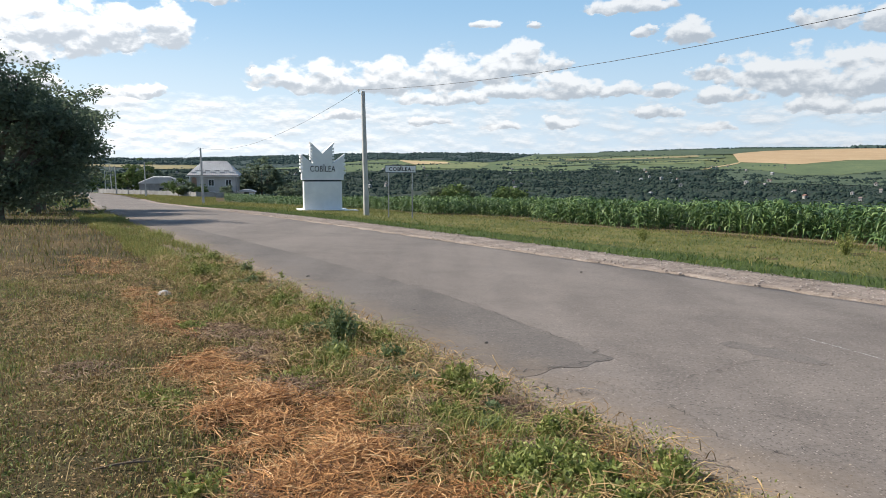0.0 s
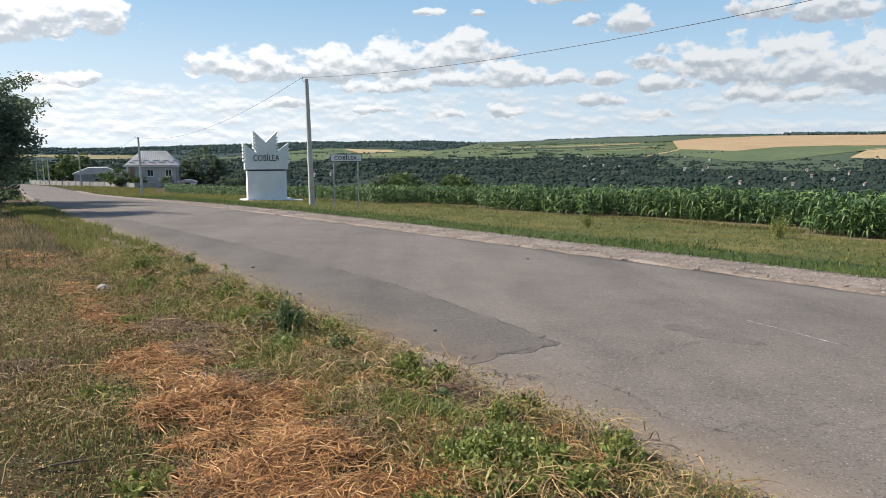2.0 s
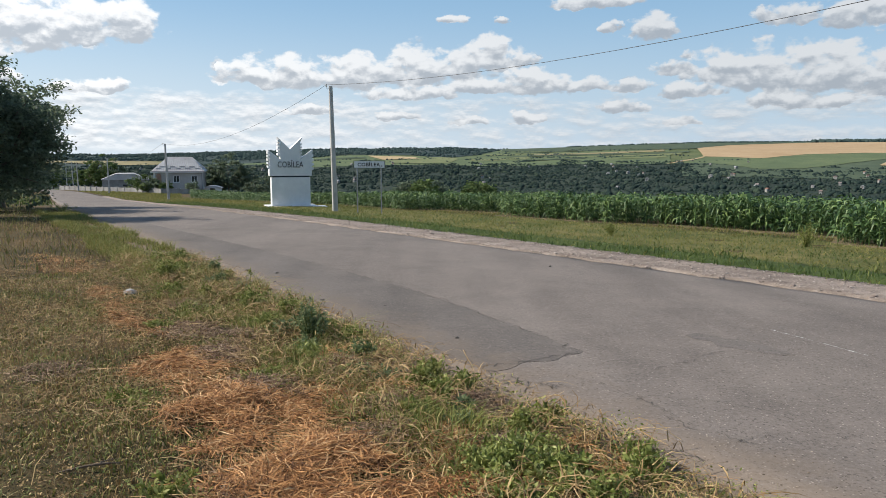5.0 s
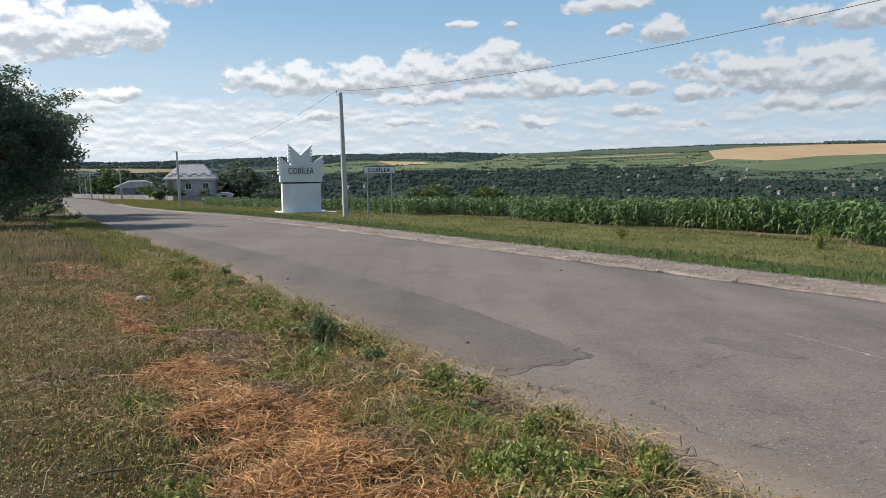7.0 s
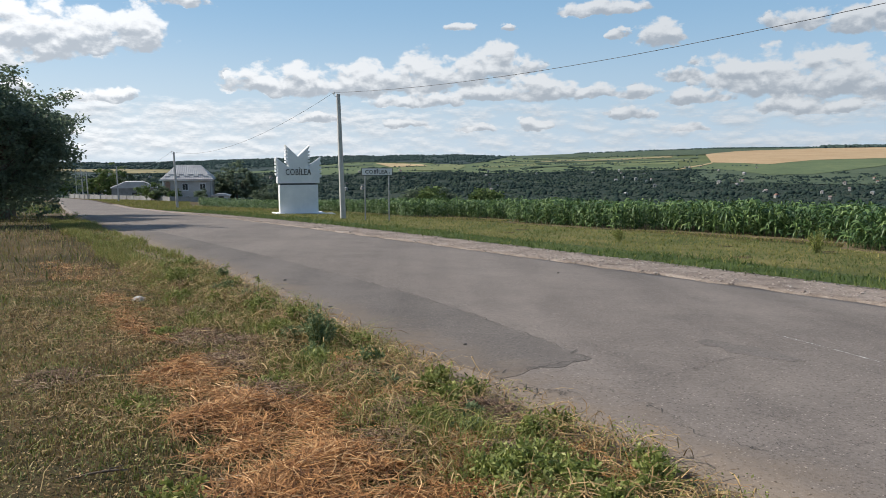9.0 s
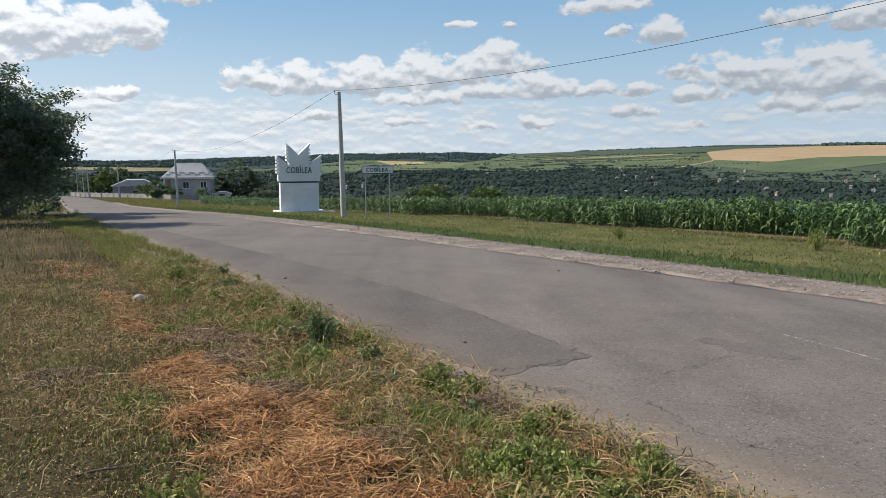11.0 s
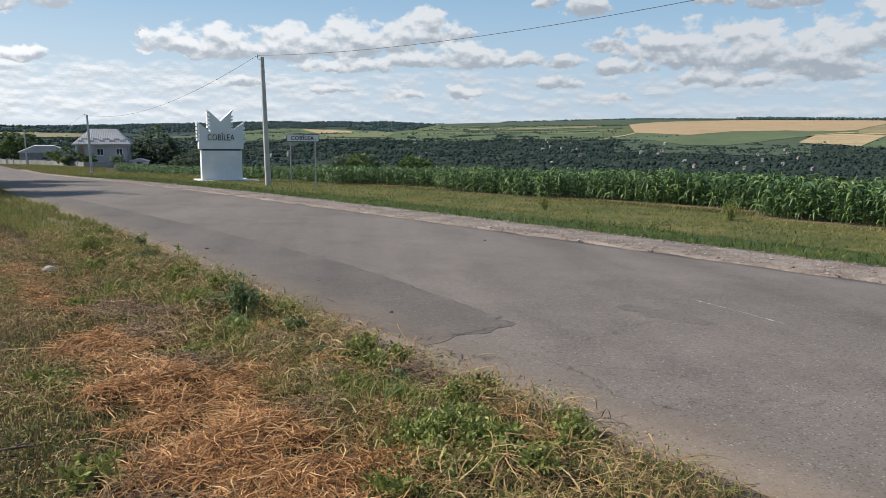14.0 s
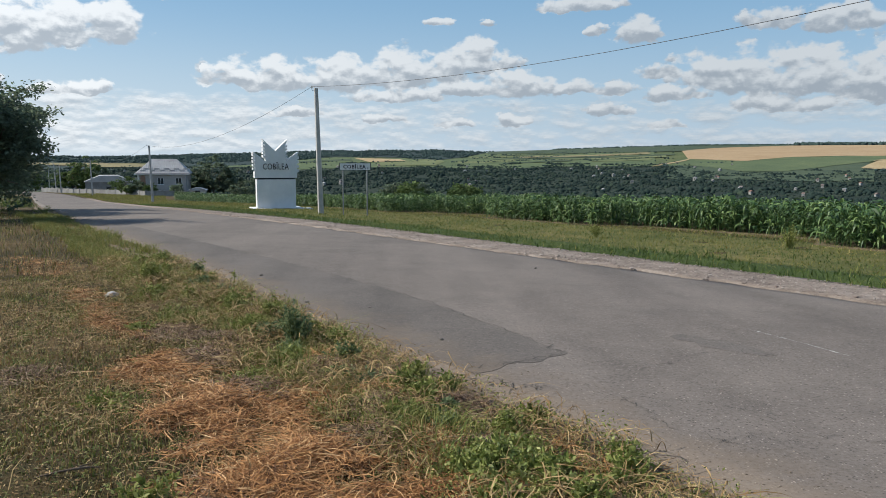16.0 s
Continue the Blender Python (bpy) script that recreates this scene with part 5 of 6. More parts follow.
def build_village():
    rng = np.random.default_rng(21)
    first = base("village_house", 0, 0, 0, 0, "small distant village house with a pitched roof and walls greyed for cloud shadow", "house", "village houses in the valley")
    # Walls take the grey block colour to look dim under cloud shadow.
    part("wall", box(bmesh.new(), -3, 3, -2.4, 2.4, -2.5, 2.6), BLOCK, first)
    part("roof", prism([(-3.5, 2.6), (3.5, 2.6), (0, 4.5)], 5.6), ROOF_RED, first)
    part("door", box(bmesh.new(), -0.5, 0.5, -2.46, -2.4, -0.5, 2.0), GLASS, first)
    spots = []
    while len(spots) < 84:
        a, r = rng.uniform(-24, 46), rng.uniform(930, 1640)
        if noise.noise((a * 0.2, r / 300.0, 1.0)) > -0.02:
            spots.append((a, r))
    for k, (a, r) in enumerate(spots):
        x, y, z = polar(a, r)
        m = pose(x, y, z + 2.2, 0, 0, rng.uniform(-60, 60)) @ Matrix.Scale(rng.uniform(0.7, 1.05), 4)
        if k == 0:
            first.matrix_basis = m
        else:
            copy_thing(first, m)


build_village()


# ---------------------------------------------------------------- maize
def corn_plant(rng):
    vs, fs = [], []
    h = rng.uniform(0.95, 1.1)

    def ribbon(pts, widths, side):
        o = len(vs)
        for p, w in zip(pts, widths):
            vs.append(p - side * w)
            vs.append(p + side * w)
        for k in range(len(pts) - 1):
            q = o + 2 * k
            fs.extend([[q, q + 1, q + 3], [q, q + 3, q + 2]])

    for t in (0.0, 1.57):
        side = np.array([math.cos(t), math.sin(t), 0])
        ribbon([np.array([0, 0, 0.0]), np.array([0, 0, h * 0.9])], [0.016, 0.008], side)
    turn = rng.uniform(0, 6.28)
    for k in range(17):
        z0 = h * (0.10 + 0.84 * k / 16)
        t = turn + k * 3.14 + rng.normal(0, 0.9)
        out = np.array([math.cos(t), math.sin(t), 0])
        side = np.array([-math.sin(t), math.cos(t), rng.normal(0, 0.5)])
        ln = rng.uniform(0.24, 0.46) * (1 - 0.3 * abs(k / 16 - 0.5))
        up = rng.uniform(0.4, 1.1)
        fall = rng.uniform(0.0, 0.8)
        foot = np.array([0, 0, z0])
        pts = [foot, foot + out * ln * 0.34 + np.array([0, 0, ln * 0.40 * up]), foot + out * ln * 0.72 + np.array([0, 0, ln * (0.46 * up - 0.2 * fall)]),
               foot + out * ln * 0.98 + np.array([0, 0, ln * (0.30 * up - 0.75 * fall)])]
        ribbon(pts, [0.014, 0.024, 0.021, 0.003], side)
    return np.array(vs), np.array(fs)


CORN_V = (-30, 9.8, 10.8, 18.5, 19.5, 26, 28, 33.5, 34.5, 48, 60, 150)
CORN_U = (22.2, 22.2, 25.2, 25.0, 23.4, 23.6, 26.5, 25.6, 23.6, 28, 29.5, 37)


def build_corn():
    rng = np.random.default_rng(31)
    plants = [corn_plant(rng) for _ in range(10)]
    us, vs = [], []
    for row in range(14):
        step = 0.18 if row < 5 else 0.40
        v = np.arange(-32, 62, step)
        us.append(np.full(len(v), row * 0.62 + 0.35 * max(0, row - 8)))
        vs.append(v)
    for row in range(14):
        v = np.arange(62, 150, 0.7)
        us.append(np.full(len(v), row * 0.8))
        vs.append(v)
    off, v = np.concatenate(us), np.concatenate(vs)
    v = v + rng.normal(0, 0.12, len(v))
    u = np.interp(v, CORN_V, CORN_U) + off + rng.normal(0, 0.14, len(v))
    x, y = xy(u, v)
    ok = (rng.random(len(v)) > 0.04) & (np.degrees(np.arctan2(x, y)) > -16.6)
    u, v = u[ok], v[ok]
    where = on_ground(u, v, -0.02)
    size = rng.normal(1.0, 0.085, len(u)) * np.interp(v, (16, 34, 60), (1.1, 0.93, 0.88)) + 0.08 * np.array([noise.noise((a * 0.5, b * 0.5, 3.0)) for a, b in zip(u, v)])
    shape = np.stack([size, size, size], 1)
    vv, ff = scatter(plants, where, rng.uniform(0, 6.28, len(u)), shape, 0.05, rng)
    tagged(mesh_arrays("corn_field", vv, ff, CORN), "dense green maize field about chest high", "corn", kind="stuff")
    e = np.arange(-35, 106, 1.0)
    eu = np.interp(e, CORN_V, CORN_U)
    tagged(strip("field_soil", e, eu - 0.7, eu + 17, 14, 0.03, EARTH, 0, 0.15, 0.25, 21), "dark tilled soil under the maize", "field", kind="structure")


build_corn()


# ---------------------------------------------------------------- grass, straw, stones
STRAW_HEAPS = (  # u, v, half widths, height, straws
    (1.82, 4.5, 0.42, 0.95, 0.15, 7000), (2.0, 3.4, 0.42, 0.6, 0.18, 5200), (1.55, 3.3, 0.36, 0.6, 0.10, 2200), (1.85, 6.2, 0.36, 0.6, 0.08, 2600), (1.5, 2.5, 0.4, 0.5, 0.08, 1700),
    (2.08, 8.5, 0.26, 1.0, 0.05, 1500), (2.25, 10.1, 0.22, 0.9, 0.04, 900), (3.2, 5.65, 0.26, 0.3, 0.14, 1600), (3.05, 4.55, 0.2, 0.3, 0.12, 900),
    (2.6, 3.5, 0.3, 0.4, 0.14, 2000), (2.5, 4.7, 0.26, 0.4, 0.08, 900), (2.3, 14.0, 0.5, 1.4, 0.03, 900), (3.3, 2.7, 0.25, 0.35, 0.06, 500), (2.4, 2.7, 0.35, 0.3, 0.10, 1000))
DEAD_HEAPS = (  # u, v, half width, height, stems: matted dead weeds
    (2.45, 7.5, 0.38, 0.06, 1500), (2.7, 7.0, 0.3, 0.06, 900), (3.0, 5.35, 0.24, 0.12, 1000), (2.75, 4.2, 0.26, 0.13, 1200), (2.45, 3.75, 0.24, 0.13, 1100), (2.25, 5.2, 0.3, 0.07, 1000), (2.35, 6.3, 0.32, 0.06, 1100),
    (3.3, 3.9, 0.22, 0.13, 900), (2.85, 3.1, 0.24, 0.11, 900), (3.6, 8.0, 0.26, 0.08, 700), (3.9, 9.8, 0.26, 0.08, 700), (1.3, 3.4, 0.3, 0.04, 600), (1.0, 6.6, 0.3, 0.03, 500), (2.95, 9.0, 0.3, 0.06, 700))


def build_grass():
    rng = np.random.default_rng(41)

    def spread(n, u0, u1, v0, v1, keep=None):
        u, v = rng.uniform(u0, u1, n), rng.uniform(v0, v1, n)
        if keep is not None:
            ok = keep(u, v)
            u, v = u[ok], v[ok]
        return u, v

    def clump(u, v, scale, seed):
        return np.array([noise.noise((a * scale, b * scale, seed)) for a, b in zip(u, v)])

    def left_of_road(u, v, gap):
        return u < road_edges(v)[0] - gap

    def green_share(u, v):
        """Share of green: a green strip, a trodden tan track beside it, then patches."""
        d = u - (0.45 + 0.12 * (v - 5.5)) + 0.12 * clump(u, v, 0.8, 51.0)
        patches = np.clip(0.32 + 0.9 * clump(u, v, 1.3, 53.0) + 0.5 * clump(u, v, 3.1, 55.0), 0.05, 0.9)
        return np.where(d < -0.02, np.maximum(0.62, patches), np.where(d < 0.34, 0.10, patches))

    # short mown turf beside the road
    u, v = spread(115000, -7.5, 3.8, 1.2, 13, lambda a, b: left_of_road(a, b, 0.05) & (a > -0.6 - 0.72 * b))
    c = clump(u, v, 0.9, 2.0) + 0.7 * clump(u, v, 3.5, 6.0)
    ok = c > -0.5
    u, v, c = u[ok], v[ok], c[ok]
    tall = 0.02 + 0.035 * rng.random(len(u)) + 0.05 * np.clip(c, 0, 1)
    green = rng.random(len(u)) < green_share(u, v)
    for name, sel, mat, label in (("verge_turf", ~green, GRASS, "short mown olive and tan verge grass"), ("verge_turf_green", green, GREEN, "short dark green verge grass")):
        vv, ff = blades(on_ground(u[sel], v[sel], -0.005), tall[sel], 0.0028 + 0.0042 * rng.random(sel.sum()), 0.95, rng)
        tagged(mesh_arrays(name, vv, ff, mat), label, "grass", kind="stuff")
    u, v = spread(30000, -26, 6, 13, 52, lambda a, b: left_of_road(a, b, 0.2))
    tall = rng.uniform(0.07, 0.2, len(u))
    vv, ff = blades(on_ground(u, v, -0.005), tall, rng.uniform(0.006, 0.012, len(u)), 0.5, rng)
    tagged(mesh_arrays("verge_grass_far", vv, ff, GRASS), "mown verge grass under the walnut trees", "grass", kind="stuff")
    u, v = spread(16000, -22, 18, 50, 125, lambda a, b: left_of_road(a, b, 0.3) & (a > -8 - 0.15 * b))
    vv, ff = blades(on_ground(u, v, -0.01), rng.uniform(0.12, 0.34, len(u)), rng.uniform(0.012, 0.03, len(u)), 0.6, rng)
    tagged(mesh_arrays("roadside_grass_far", vv, ff, RANK), "rough green grass beyond the walnut trees", "grass", kind="stuff")
    # green weeds hugging the asphalt
    u, v = spread(150000, 2.0, 6.4, 1.5, 34)
    edge = road_edges(v)[0]
    c = clump(u, v, 1.3, 7.0)
    ok = (u < edge + 0.02 + 0.2 * c) & (u > edge - 1.25 - 0.5 * c) & (c + 0.4 * clump(u, v, 4.0, 1.0) > -0.12)
    u, v, c = u[ok], v[ok], c[ok]
    tall = rng.uniform(0.04, 0.15, len(u)) * (1 + 1.6 * np.clip(c, 0, 1)) * np.where(v > 9, 1.1, 1.0)
    dry = rng.random(len(u)) < np.where(v > 9, 0.62, 0.22) + 0.4 * clump(u, v, 2.2, 9.0)
    for name, sel, mat, label in (("roadside_weeds", ~dry, GREEN, "green weeds and tufts along the asphalt edge"), ("roadside_dry_grass", dry, MEAD, "yellowing tufts along the asphalt edge")):
        vv, ff = blades(on_ground(u[sel], v[sel], -0.005), tall[sel], rng.uniform(0.0025, 0.006, sel.sum()), 0.85, rng)
        tagged(mesh_arrays(name, vv, ff, mat), label, "grass", kind="stuff")
    # small leaves and clippings over the turf
    u, v = spread(105000, -5.0, 3.6, 1.2, 10.5, lambda a, b: left_of_road(a, b, 0.1) & (a > -0.6 - 0.66 * b))
    c = clump(u, v, 1.1, 21.0)
    green = rng.random(len(u)) < green_share(u, v)
    for name, sel, mat, label in (("turf_leaves", green, CLOVER, "tiny green leaves in the mown turf"), ("turf_clippings", ~green, DRY, "tan clippings lying in the mown turf")):
        n = int(sel.sum())
        vv, ff = bits(on_ground(u[sel], v[sel]) + np.stack([np.zeros(n), np.zeros(n), rng.uniform(0.005, 0.045, n)], 1), rng.uniform(0.010, 0.032, n), rng)
        tagged(mesh_arrays(name, vv, ff, mat), label, "grass", kind="stuff")
    # leafy growth along the asphalt edge
    u, v = spread(130000, 1.8, 5.2, 1.5, 16)
    edge = road_edges(v)[0]
    c = clump(u, v, 1.6, 31.0) + 0.5 * clump(u, v, 5.0, 33.0)
    ok = (u < edge + 0.04 + 0.2 * c) & (u > edge - 1.3 - 0.5 * c) & (c > 0.0 + 0.25 * (v < 2.9)) & (u < edge + 0.2 - 0.35 * (v < 2.6))
    u, v, c = u[ok], v[ok], c[ok]
    n = len(u)
    vv, ff = bits(on_ground(u, v) + np.stack([np.zeros(n), np.zeros(n), rng.random(n) * np.clip(0.05 + 0.34 * c, 0.03, 0.27)], 1), rng.uniform(0.008, 0.028, n), rng, 0.8)
    tagged(mesh_arrays("edge_leaves", vv, ff, BRUSH), "leafy green growth crowding the asphalt edge", "weeds", kind="stuff")
    u, v = spread(20000, 1.8, 5.2, 1.5, 14)
    edge = road_edges(v)[0]
    ok = (u < edge + 0.05) & (u > edge - 1.4) & (clump(u, v, 1.5, 41.0) > -0.1)
    u, v = u[ok], v[ok]
    n = len(u)
    vv, ff = stalks(on_ground(u, v) + np.stack([np.zeros(n), np.zeros(n), rng.uniform(0.02, 0.14, n)], 1), rng.uniform(0.08, 0.36, n), 0.0014 + 0.0036 * rng.random(n) ** 1.6, rng.uniform(0, 0.10, n), rng)
    tagged(mesh_arrays("tangled_stems", vv, ff, DRY), "pale dry stems tangled in the edge weeds", "straw", kind="stuff")
    u, v = spread(42000, -3.0, 2.6, 1.3, 7.5, lambda a, b: a > -0.5 - 0.62 * b)
    dry = rng.random(len(u)) < 0.62
    for name, sel, mat, label in (("stubble", dry, DRY, "tan mown stubble in the turf"), ("green_stubble", ~dry, GREEN, "green mown stubble in the turf")):
        n = int(sel.sum())
        vv, ff = blades(on_ground(u[sel], v[sel], -0.005), rng.uniform(0.02, 0.06, n), rng.uniform(0.0018, 0.0042, n), 0.5, rng)
        tagged(mesh_arrays(name, vv, ff, mat), label, "grass", kind="stuff")
    # sparse turf round the standpoint
    u, v = spread(16000, -12, 3.2, -12, 3.0, lambda a, b: (b < 1.3) | (a < -0.5 - 0.7 * b))
    vv, ff = blades(on_ground(u, v, -0.005), rng.uniform(0.03, 0.08, len(u)), rng.uniform(0.004, 0.008, len(u)), 0.9, rng)
    tagged(mesh_arrays("turf_around", vv, ff, GRASS), "short mown verge grass round the standpoint", "grass", kind="stuff")
    # dry upright stems
    u, v = spread(16000, -3, 5.5, 1.5, 26, lambda a, b: left_of_road(a, b, 0.1) & (a > -2 - 0.5 * b))
    vv, ff = blades(on_ground(u, v, -0.005), rng.uniform(0.06, 0.2, len(u)), rng.uniform(0.0018, 0.004, len(u)), 0.7, rng)
    tagged(mesh_arrays("dry_grass", vv, ff, DRY), "dry tan grass stems in the verge", "grass", kind="stuff")
    # mown straw raked into low heaps
    us, vs, lifts = [], [], []
    for hu, hv, ru, rv, hh, n in STRAW_HEAPS:
        t, d = rng.uniform(0, 6.28, n), rng.random(n) ** 0.5
        ring = 1 + 0.45 * np.array([noise.noise((hu + math.cos(q) * 1.5, hv + math.sin(q) * 1.5, 4.0)) for q in t])
        us.append(hu + np.cos(t) * d * ru * ring)
        vs.append(hv + np.sin(t) * d * rv * ring)
        lifts.append(rng.random(n) ** 0.5 * hh * 0.62 * (1 - 0.85 * d))
    u, v, lift = np.concatenate(us), np.concatenate(vs), np.concatenate(lifts)
    c = clump(u, v, 2.4, 14.0)
    ok = left_of_road(u, v, 0.15) & (c + 0.5 * clump(u, v, 7.0, 5.0) > -0.06)
    u, v, lift = u[ok], v[ok], lift[ok] + 0.05 * np.clip(c[ok], 0, 1)
    lift = lift * np.clip(1 + 1.4 * clump(u, v, 3.6, 15.0), 0.15, 1.8)
    n = len(u)
    vv, ff = stalks(on_ground(u, v, 0.015) + np.stack([0 * u, 0 * u, lift], 1), rng.uniform(0.06, 0.26, n) * (1 + 0.9 * (rng.random(n) < 0.15)), 0.001 + 0.0036 * rng.random(n) ** 1.8, rng.uniform(0.0, 0.04, n), rng, 1.3)
    tagged(mesh_arrays("mown_straw", vv, ff, STRAW), "reddish brown mown straw raked into low heaps", "straw", kind="stuff")
    us, vs, lifts = [], [], []
    for hu, hv, ru, rv, hh, n in STRAW_HEAPS:
        m = int(n * 1.1)
        t, d = rng.uniform(0, 6.28, m), rng.random(m) ** 0.6
        us.append(hu + np.cos(t) * d * ru * 1.05)
        vs.append(hv + np.sin(t) * d * rv * 1.05)
        lifts.append(rng.random(m) * hh * 0.45 * (1 - 0.85 * d) + 0.01)
    u, v, lift = np.concatenate(us), np.concatenate(vs), np.concatenate(lifts)
    ok = left_of_road(u, v, 0.2) & (clump(u, v, 2.4, 14.0) > -0.2)
    u, v, lift = u[ok], v[ok], lift[ok]
    vv, ff = bits(on_ground(u, v) + np.stack([0 * u, 0 * u, lift], 1), rng.uniform(0.012, 0.04, len(u)), rng, 0.35)
    tagged(mesh_arrays("straw_chaff", vv, ff, CHAFF), "rust-coloured chaff filling the straw heaps", "straw", kind="stuff")
    # matted dead weeds
    us, vs, lifts = [], [], []
    for hu, hv, ru, hh, n in DEAD_HEAPS:
        n = int(n * 0.75)
        t, d = rng.uniform(0, 6.28, n), rng.random(n) ** 0.6
        us.append(hu + np.cos(t) * d * ru)
        vs.append(hv + np.sin(t) * d * ru * 1.3)
        lifts.append(rng.random(n) ** 0.6 * hh * (1 - 0.8 * d))
    u, v, lift = np.concatenate(us), np.concatenate(vs), np.concatenate(lifts)
    n = len(u)
    vv, ff = stalks(on_ground(u, v, 0.01) + np.stack([0 * u, 0 * u, lift], 1), rng.uniform(0.04, 0.2, n), rng.uniform(0.0012, 0.004, n), rng.uniform(0.0, 0.04, n), rng, 1.0)
    tagged(mesh_arrays("dead_weeds", vv, ff, DEAD), "matted grey-brown dead weeds on the verge", "weeds", kind="stuff")
    u, v = spread(26000, -4, 3.9, 1.4, 15, lambda a, b: left_of_road(a, b, 0.0) & (a > -1.0 - 0.6 * b))
    ok = clump(u, v, 0.8, 3.0) + 0.25 * (u > 1.0) > 0.12
    u, v = u[ok], v[ok]
    vv, ff = stalks(on_ground(u, v, 0.03), rng.uniform(0.06, 0.34, len(u)), rng.uniform(0.0013, 0.0032, len(u)), rng.uniform(0.0, 0.06, len(u)), rng)
    tagged(mesh_arrays("loose_straw", vv, ff, DRY), "loose pale straws strewn over the turf", "straw", kind="stuff")
    # verge beyond the road
    u, v = spread(125000, 12.4, 30, -8, 62)
    r = road_edges(v)[1]
    ok = (u > r + 1.45 - 0.8 * smooth(v, 20, 60)) & (u < np.interp(v, CORN_V, CORN_U) + 0.2)
    u, v, r = u[ok], v[ok], r[ok]
    c = clump(u, v, 0.35, 17.0)
    edge_zone = u < r + 3.5 + 1.6 * c
    tall = np.where(edge_zone, rng.uniform(0.07, 0.24, len(u)), rng.uniform(0.02, 0.11, len(u)) * (1 + 0.9 * np.clip(clump(u, v, 0.9, 19.0), 0, 1)))
    g = edge_zone ^ (rng.random(len(u)) < np.where(edge_zone, 0.12, np.clip(0.24 + 0.9 * clump(u, v, 0.55, 23.0), 0.03, 0.8)))
    for name, sel, mat, label in (("far_verge_green", g, RANK, "rank green grass beside the gravel shoulder"), ("far_verge_dry", ~g, MEAD, "yellowing verge grass in front of the maize")):
        vv, ff = blades(on_ground(u[sel], v[sel], -0.01), tall[sel], rng.uniform(0.006, 0.014, sel.sum()), 0.9, rng)
        tagged(mesh_arrays(name, vv, ff, mat), label, "grass", kind="stuff")
    u, v = spread(42000, 16, 52, 62, 160)
    r = road_edges(v)[1]
    ok = (u > r + 0.8) & ((u < np.interp(v, CORN_V, CORN_U) + 0.3) | (u < 0.32 * v))
    u, v = u[ok], v[ok]
    vv, ff = blades(on_ground(u, v, -0.01), rng.uniform(0.12, 0.34, len(u)), rng.uniform(0.012, 0.03, len(u)), 0.45, rng)
    tagged(mesh_arrays("distant_verge", vv, ff, MEAD), "rough grass verge along the distant road", "grass", kind="stuff")


build_grass()


def build_gravel():
    rng = np.random.default_rng(51)
    stones = []
    for _ in range(6):
        bm = bmesh.new()
        bmesh.ops.create_icosphere(bm, subdivisions=1, radius=1.0)
        for v in bm.verts:
            v.co *= rng.uniform(0.65, 1.2)
            v.co.z *= 0.6
        bm.verts.index_update()
        stones.append((np.array([v.co[:] for v in bm.verts]), np.array([[w.index for w in f.verts] for f in bm.faces])))
        bm.free()
    n = 4200
    v = -4 + 50 * rng.random(n) ** 1.3
    r = road_edges(v)[1]
    u = r + rng.uniform(-0.15, 1.7, n)
    size = rng.uniform(0.008, 0.026, n) * (1 + (rng.random(n) < 0.05))
    vv, ff = scatter(stones, on_ground(u, v, 0.052), rng.uniform(0, 6.28, n), size, 0, rng)
    tagged(mesh_arrays("gravel_stones", vv, ff, GRAVEL), "loose pale crushed stones on the shoulder", "gravel", kind="stuff")
    n = 3200
    v = 1.5 + 20 * rng.random(n)
    l = road_edges(v)[0]
    u = l + np.abs(rng.normal(0, 0.38, n)) - 0.2
    size = rng.uniform(0.002, 0.009, n)
    vv, ff = scatter(stones, road_top(u, v), rng.uniform(0, 6.28, n), size, 0, rng)
    tagged(mesh_arrays("road_grit", vv, ff, GRIT), "grit and crumbs scattered on the asphalt edge", "gravel", kind="stuff")


build_gravel()


def build_weed(u, v, height, spread, n, label, seed, mat=BRUSH):
    rng = np.random.default_rng(seed)
    x, y = xy(u, v)
    w = base("weed", float(x), float(y), float(ground_z(x, y)), 0, label, "weed", "roadside weeds")
    bm = bmesh.new()
    tips = []
    for k in range(n):
        a, f = rng.uniform(0, 6.28), rng.uniform(0.1, 1)
        tip = Vector((math.cos(a) * spread * f, math.sin(a) * spread * f, height * rng.uniform(0.6, 1.0) * (1 - 0.35 * f * f)))
        tips.append(tip)
        tube(bm, [(tip.x * 0.12, tip.y * 0.12, -0.02), (tip.x * 0.5, tip.y * 0.5, tip.z * 0.62), tip], [0.004, 0.003, 0.0012], 4)
    part("stem", bm, GREEN, w)
    pts = np.array([t[:] for t in tips])
    m = n * 26
    f = rng.random(m)[:, None] ** 0.6
    c = pts[rng.integers(0, n, m)] * np.concatenate([f, f, 0.15 + 0.85 * f], 1) + rng.normal(0, 0.012, (m, 3))
    a = rng.normal(0, 1, (m, 3))
    a /= np.linalg.norm(a, axis=1)[:, None]
    b = np.cross(a, rng.normal(0, 1, (m, 3)))
    b /= np.linalg.norm(b, axis=1)[:, None]
    s = rng.uniform(0.022, 0.055, m)[:, None]
    q = np.stack([c, c + a * s * 0.5 + b * s * 0.2, c + a * s, c + a * s * 0.5 - b * s * 0.2], 1).reshape(-1, 3)
    ob = mesh_arrays("leaves", q, np.arange(m * 4).reshape(m, 4), mat)
    ob.parent = w


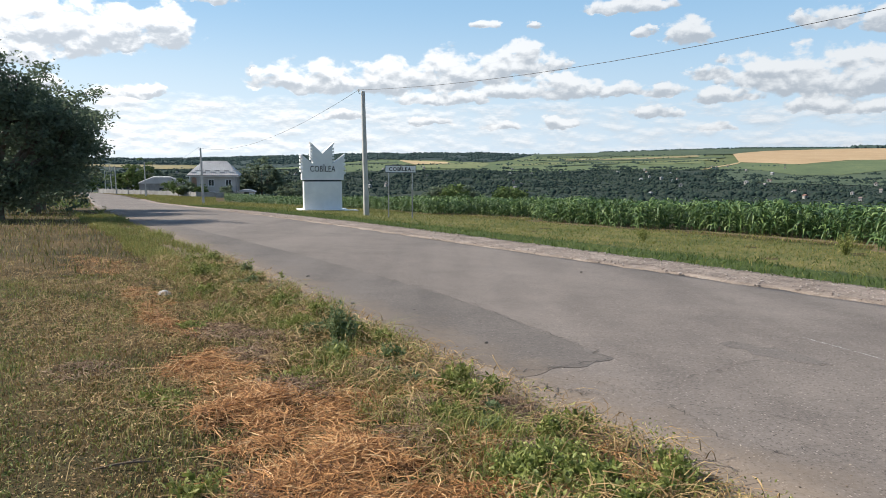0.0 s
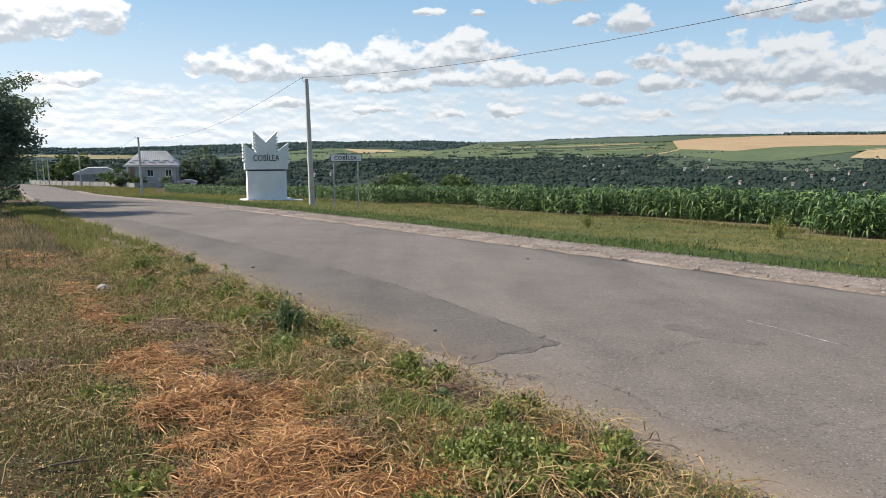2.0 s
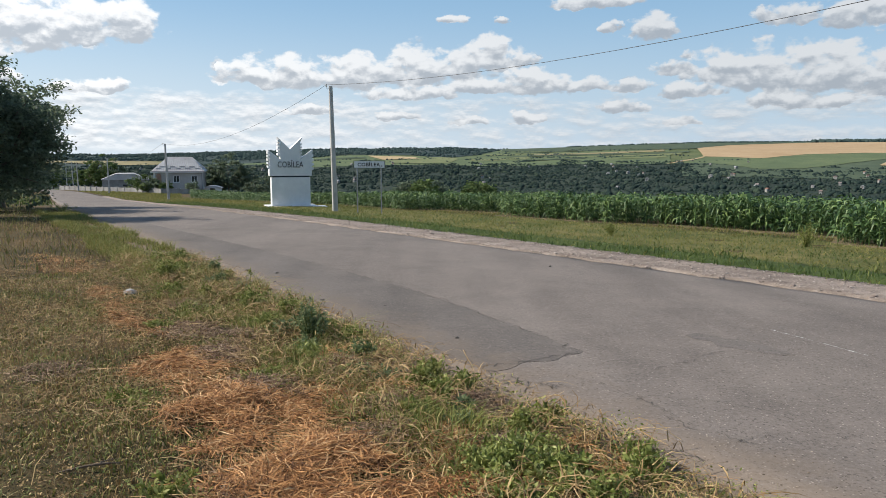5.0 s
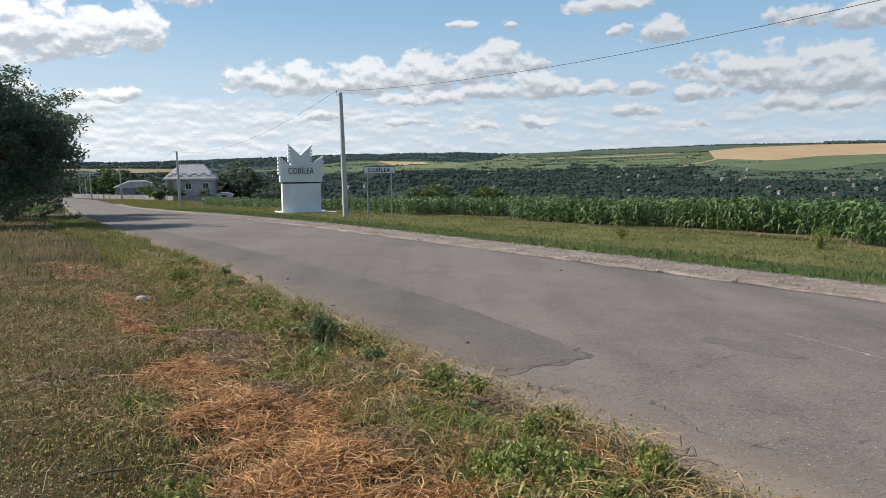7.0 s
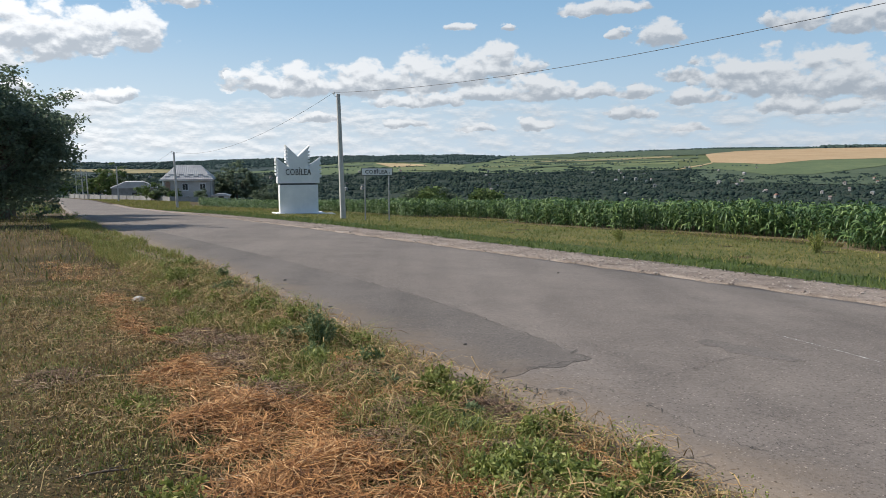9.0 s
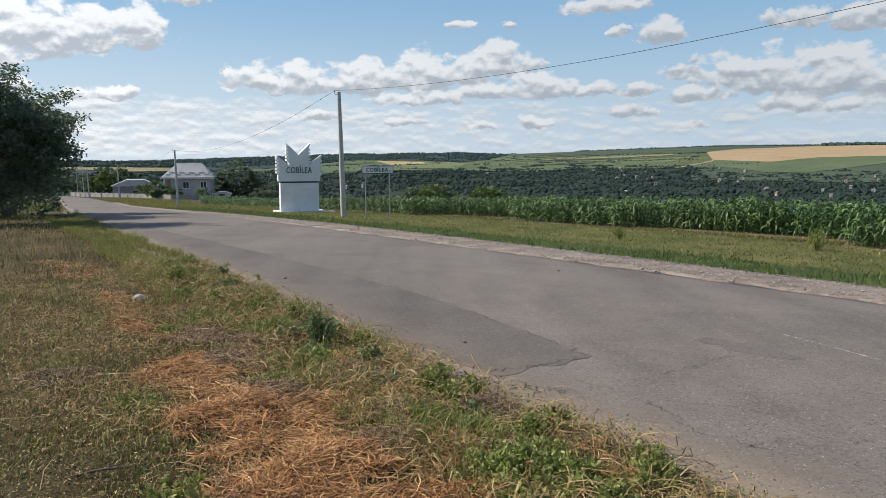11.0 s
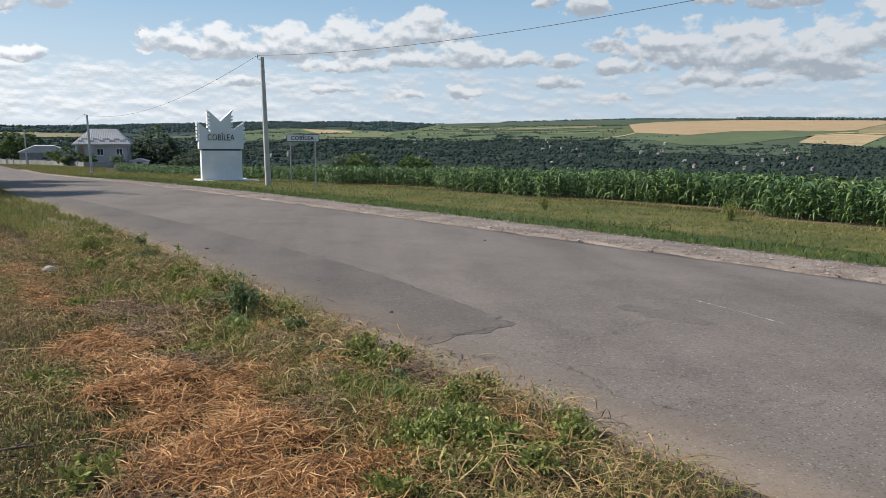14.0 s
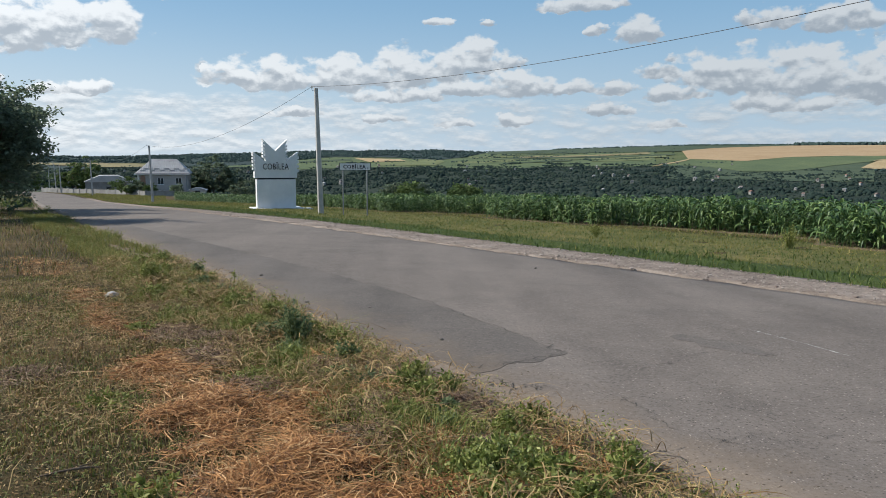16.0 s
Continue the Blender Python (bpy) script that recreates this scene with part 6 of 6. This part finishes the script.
for u, v, h, s, n, label in (
        (3.2, 6.3, 0.46, 0.2, 60, "bushy grey-green weed by the road edge"), (3.3, 11.1, 0.36, 0.28, 44, "bushy green weed in the tall grass"), (2.17, 7.8, 0.10, 0.22, 26, "low broad dark green weed in the straw"),
        (3.55, 6.1, 0.22, 0.2, 26, "small green weed by the road edge"), (3.2, 4.15, 0.2, 0.26, 40, "leafy green weed by the road edge"), (3.4, 4.6, 0.22, 0.22, 36, "leafy green weed by the road edge"),
        (3.0, 3.0, 0.16, 0.24, 34, "pale green leafy weed by the road edge"), (2.75, 4.0, 0.16, 0.24, 30, "green weed among the straw"), (2.6, 2.95, 0.17, 0.3, 60, "pale green weed among the straw"), (2.85, 2.7, 0.16, 0.28, 56, "pale lime weed by the road edge"), (2.5, 2.55, 0.14, 0.26, 44, "pale lime weed among the straw"),
        (1.35, 5.5, 0.07, 0.3, 30, "low clover patch in the turf"), (1.05, 3.7, 0.07, 0.3, 30, "low clover patch in the turf"), (2.35, 5.5, 0.08, 0.24, 24, "low green weed among the straw"),
        (2.1, 2.6, 0.10, 0.26, 28, "low green weed among the straw"), (0.9, 3.0, 0.07, 0.3, 28, "low clover patch in the turf"), (3.6, 8.6, 0.26, 0.26, 30, "green weed tuft at the asphalt edge"),
        (2.9, 9.6, 0.24, 0.3, 30, "green weed tuft in the verge"), (3.5, 3.4, 0.16, 0.2, 26, "green weed tuft at the asphalt edge"), (4.1, 13.2, 0.3, 0.3, 30, "green weed tuft at the asphalt edge")):
    build_weed(u, v, h, s, n, label, int(u * 100 + v * 10), DUSTY if "grey" in label else LIME if "pale" in label else BRUSH)
row_rng = np.random.default_rng(77)
for k in range(34):
    v = 2.3 + 11.5 * (k / 33) ** 1.4
    edge_u = float(road_edges(v)[0])
    u = edge_u - row_rng.uniform(0.12, 0.95)
    kind = row_rng.integers(0, 3) if v > 3.6 else 1
    build_weed(u, v, row_rng.uniform(0.12, 0.26), row_rng.uniform(0.10, 0.22), int(row_rng.integers(16, 32)),
               ("dusty green weed in the roadside tangle", "lime green weed in the roadside tangle", "leafy green weed in the roadside tangle")[kind], 300 + k, (DUSTY, LIME, BRUSH)[kind])
for u, v, h in ((3.92, 8.3, 0.36), (4.25, 11.6, 0.45), (4.3, 10.4, 0.34)):
    build_weed(u, v, h, 0.04, 2, "thin upright weed at the asphalt edge", int(v * 31))
build_weed(6.1, 35.0, 0.45, 0.7, 40, "pale flowering weed at the roadside", 10, LIME)
build_weed(17.6, 14.5, 0.5, 0.3, 40, "tall weed in the far verge", 8)
build_weed(19.8, 9.6, 0.7, 0.4, 50, "tall weed in front of the maize", 9)


def build_branch():
    x, y = xy(0.78, 4.27)
    s = base("fallen_branch", float(x), float(y), float(ground_z(x, y)) + 0.04, 12, "dry grey fallen branch lying on the turf", "branch")
    part("stick", tube(bmesh.new(), [(-0.16, -0.015, -0.012), (-0.05, 0.0, 0.0), (0.03, 0.012, 0.004), (0.09, 0.006, 0.008), (0.16, 0.012, 0.0)], [0.004, 0.007, 0.008, 0.007, 0.003], 7), TWIG, s, soft=True)
    part("side_twig", tube(bmesh.new(), [(0.06, 0.01, 0.015), (0.13, 0.04, 0.02)], [0.005, 0.002], 5), TWIG, s)


build_branch()


def build_rock(u, v, size, label, mat=ROCK, on_road=False, name="stone"):
    rng = np.random.default_rng(int(u * 50 + v * 7))
    p = road_top(u, v) if on_road else on_ground(u, v)
    s = base(name, float(p[0]), float(p[1]), float(p[2]), rng.uniform(0, 360), label, "stone")
    bm = bmesh.new()
    bmesh.ops.create_icosphere(bm, subdivisions=2, radius=1.0)
    for w in bm.verts:
        f = 1 + 0.35 * noise.noise(w.co * 1.4 + Vector((u, v, 0)))
        w.co = Vector((w.co.x * size * f, w.co.y * size * 0.65 * f, max(-0.1 * size, w.co.z * size * 0.5 * f)))
    part("body", bm, mat, s)


build_rock(2.55, 10.35, 0.12, "pale limestone rock lying in the grass")
for u, v, size in ((4.54, 5.69, 0.035), (4.75, 11.6, 0.05), (5.0, 11.0, 0.04), (4.6, 10.2, 0.03), (4.45, 8.4, 0.035), (9.6, 9.3, 0.04), (4.9, 7.6, 0.02)):
    build_rock(u, v, size, "small dark clod lying on the asphalt", TAR, True, "clod")
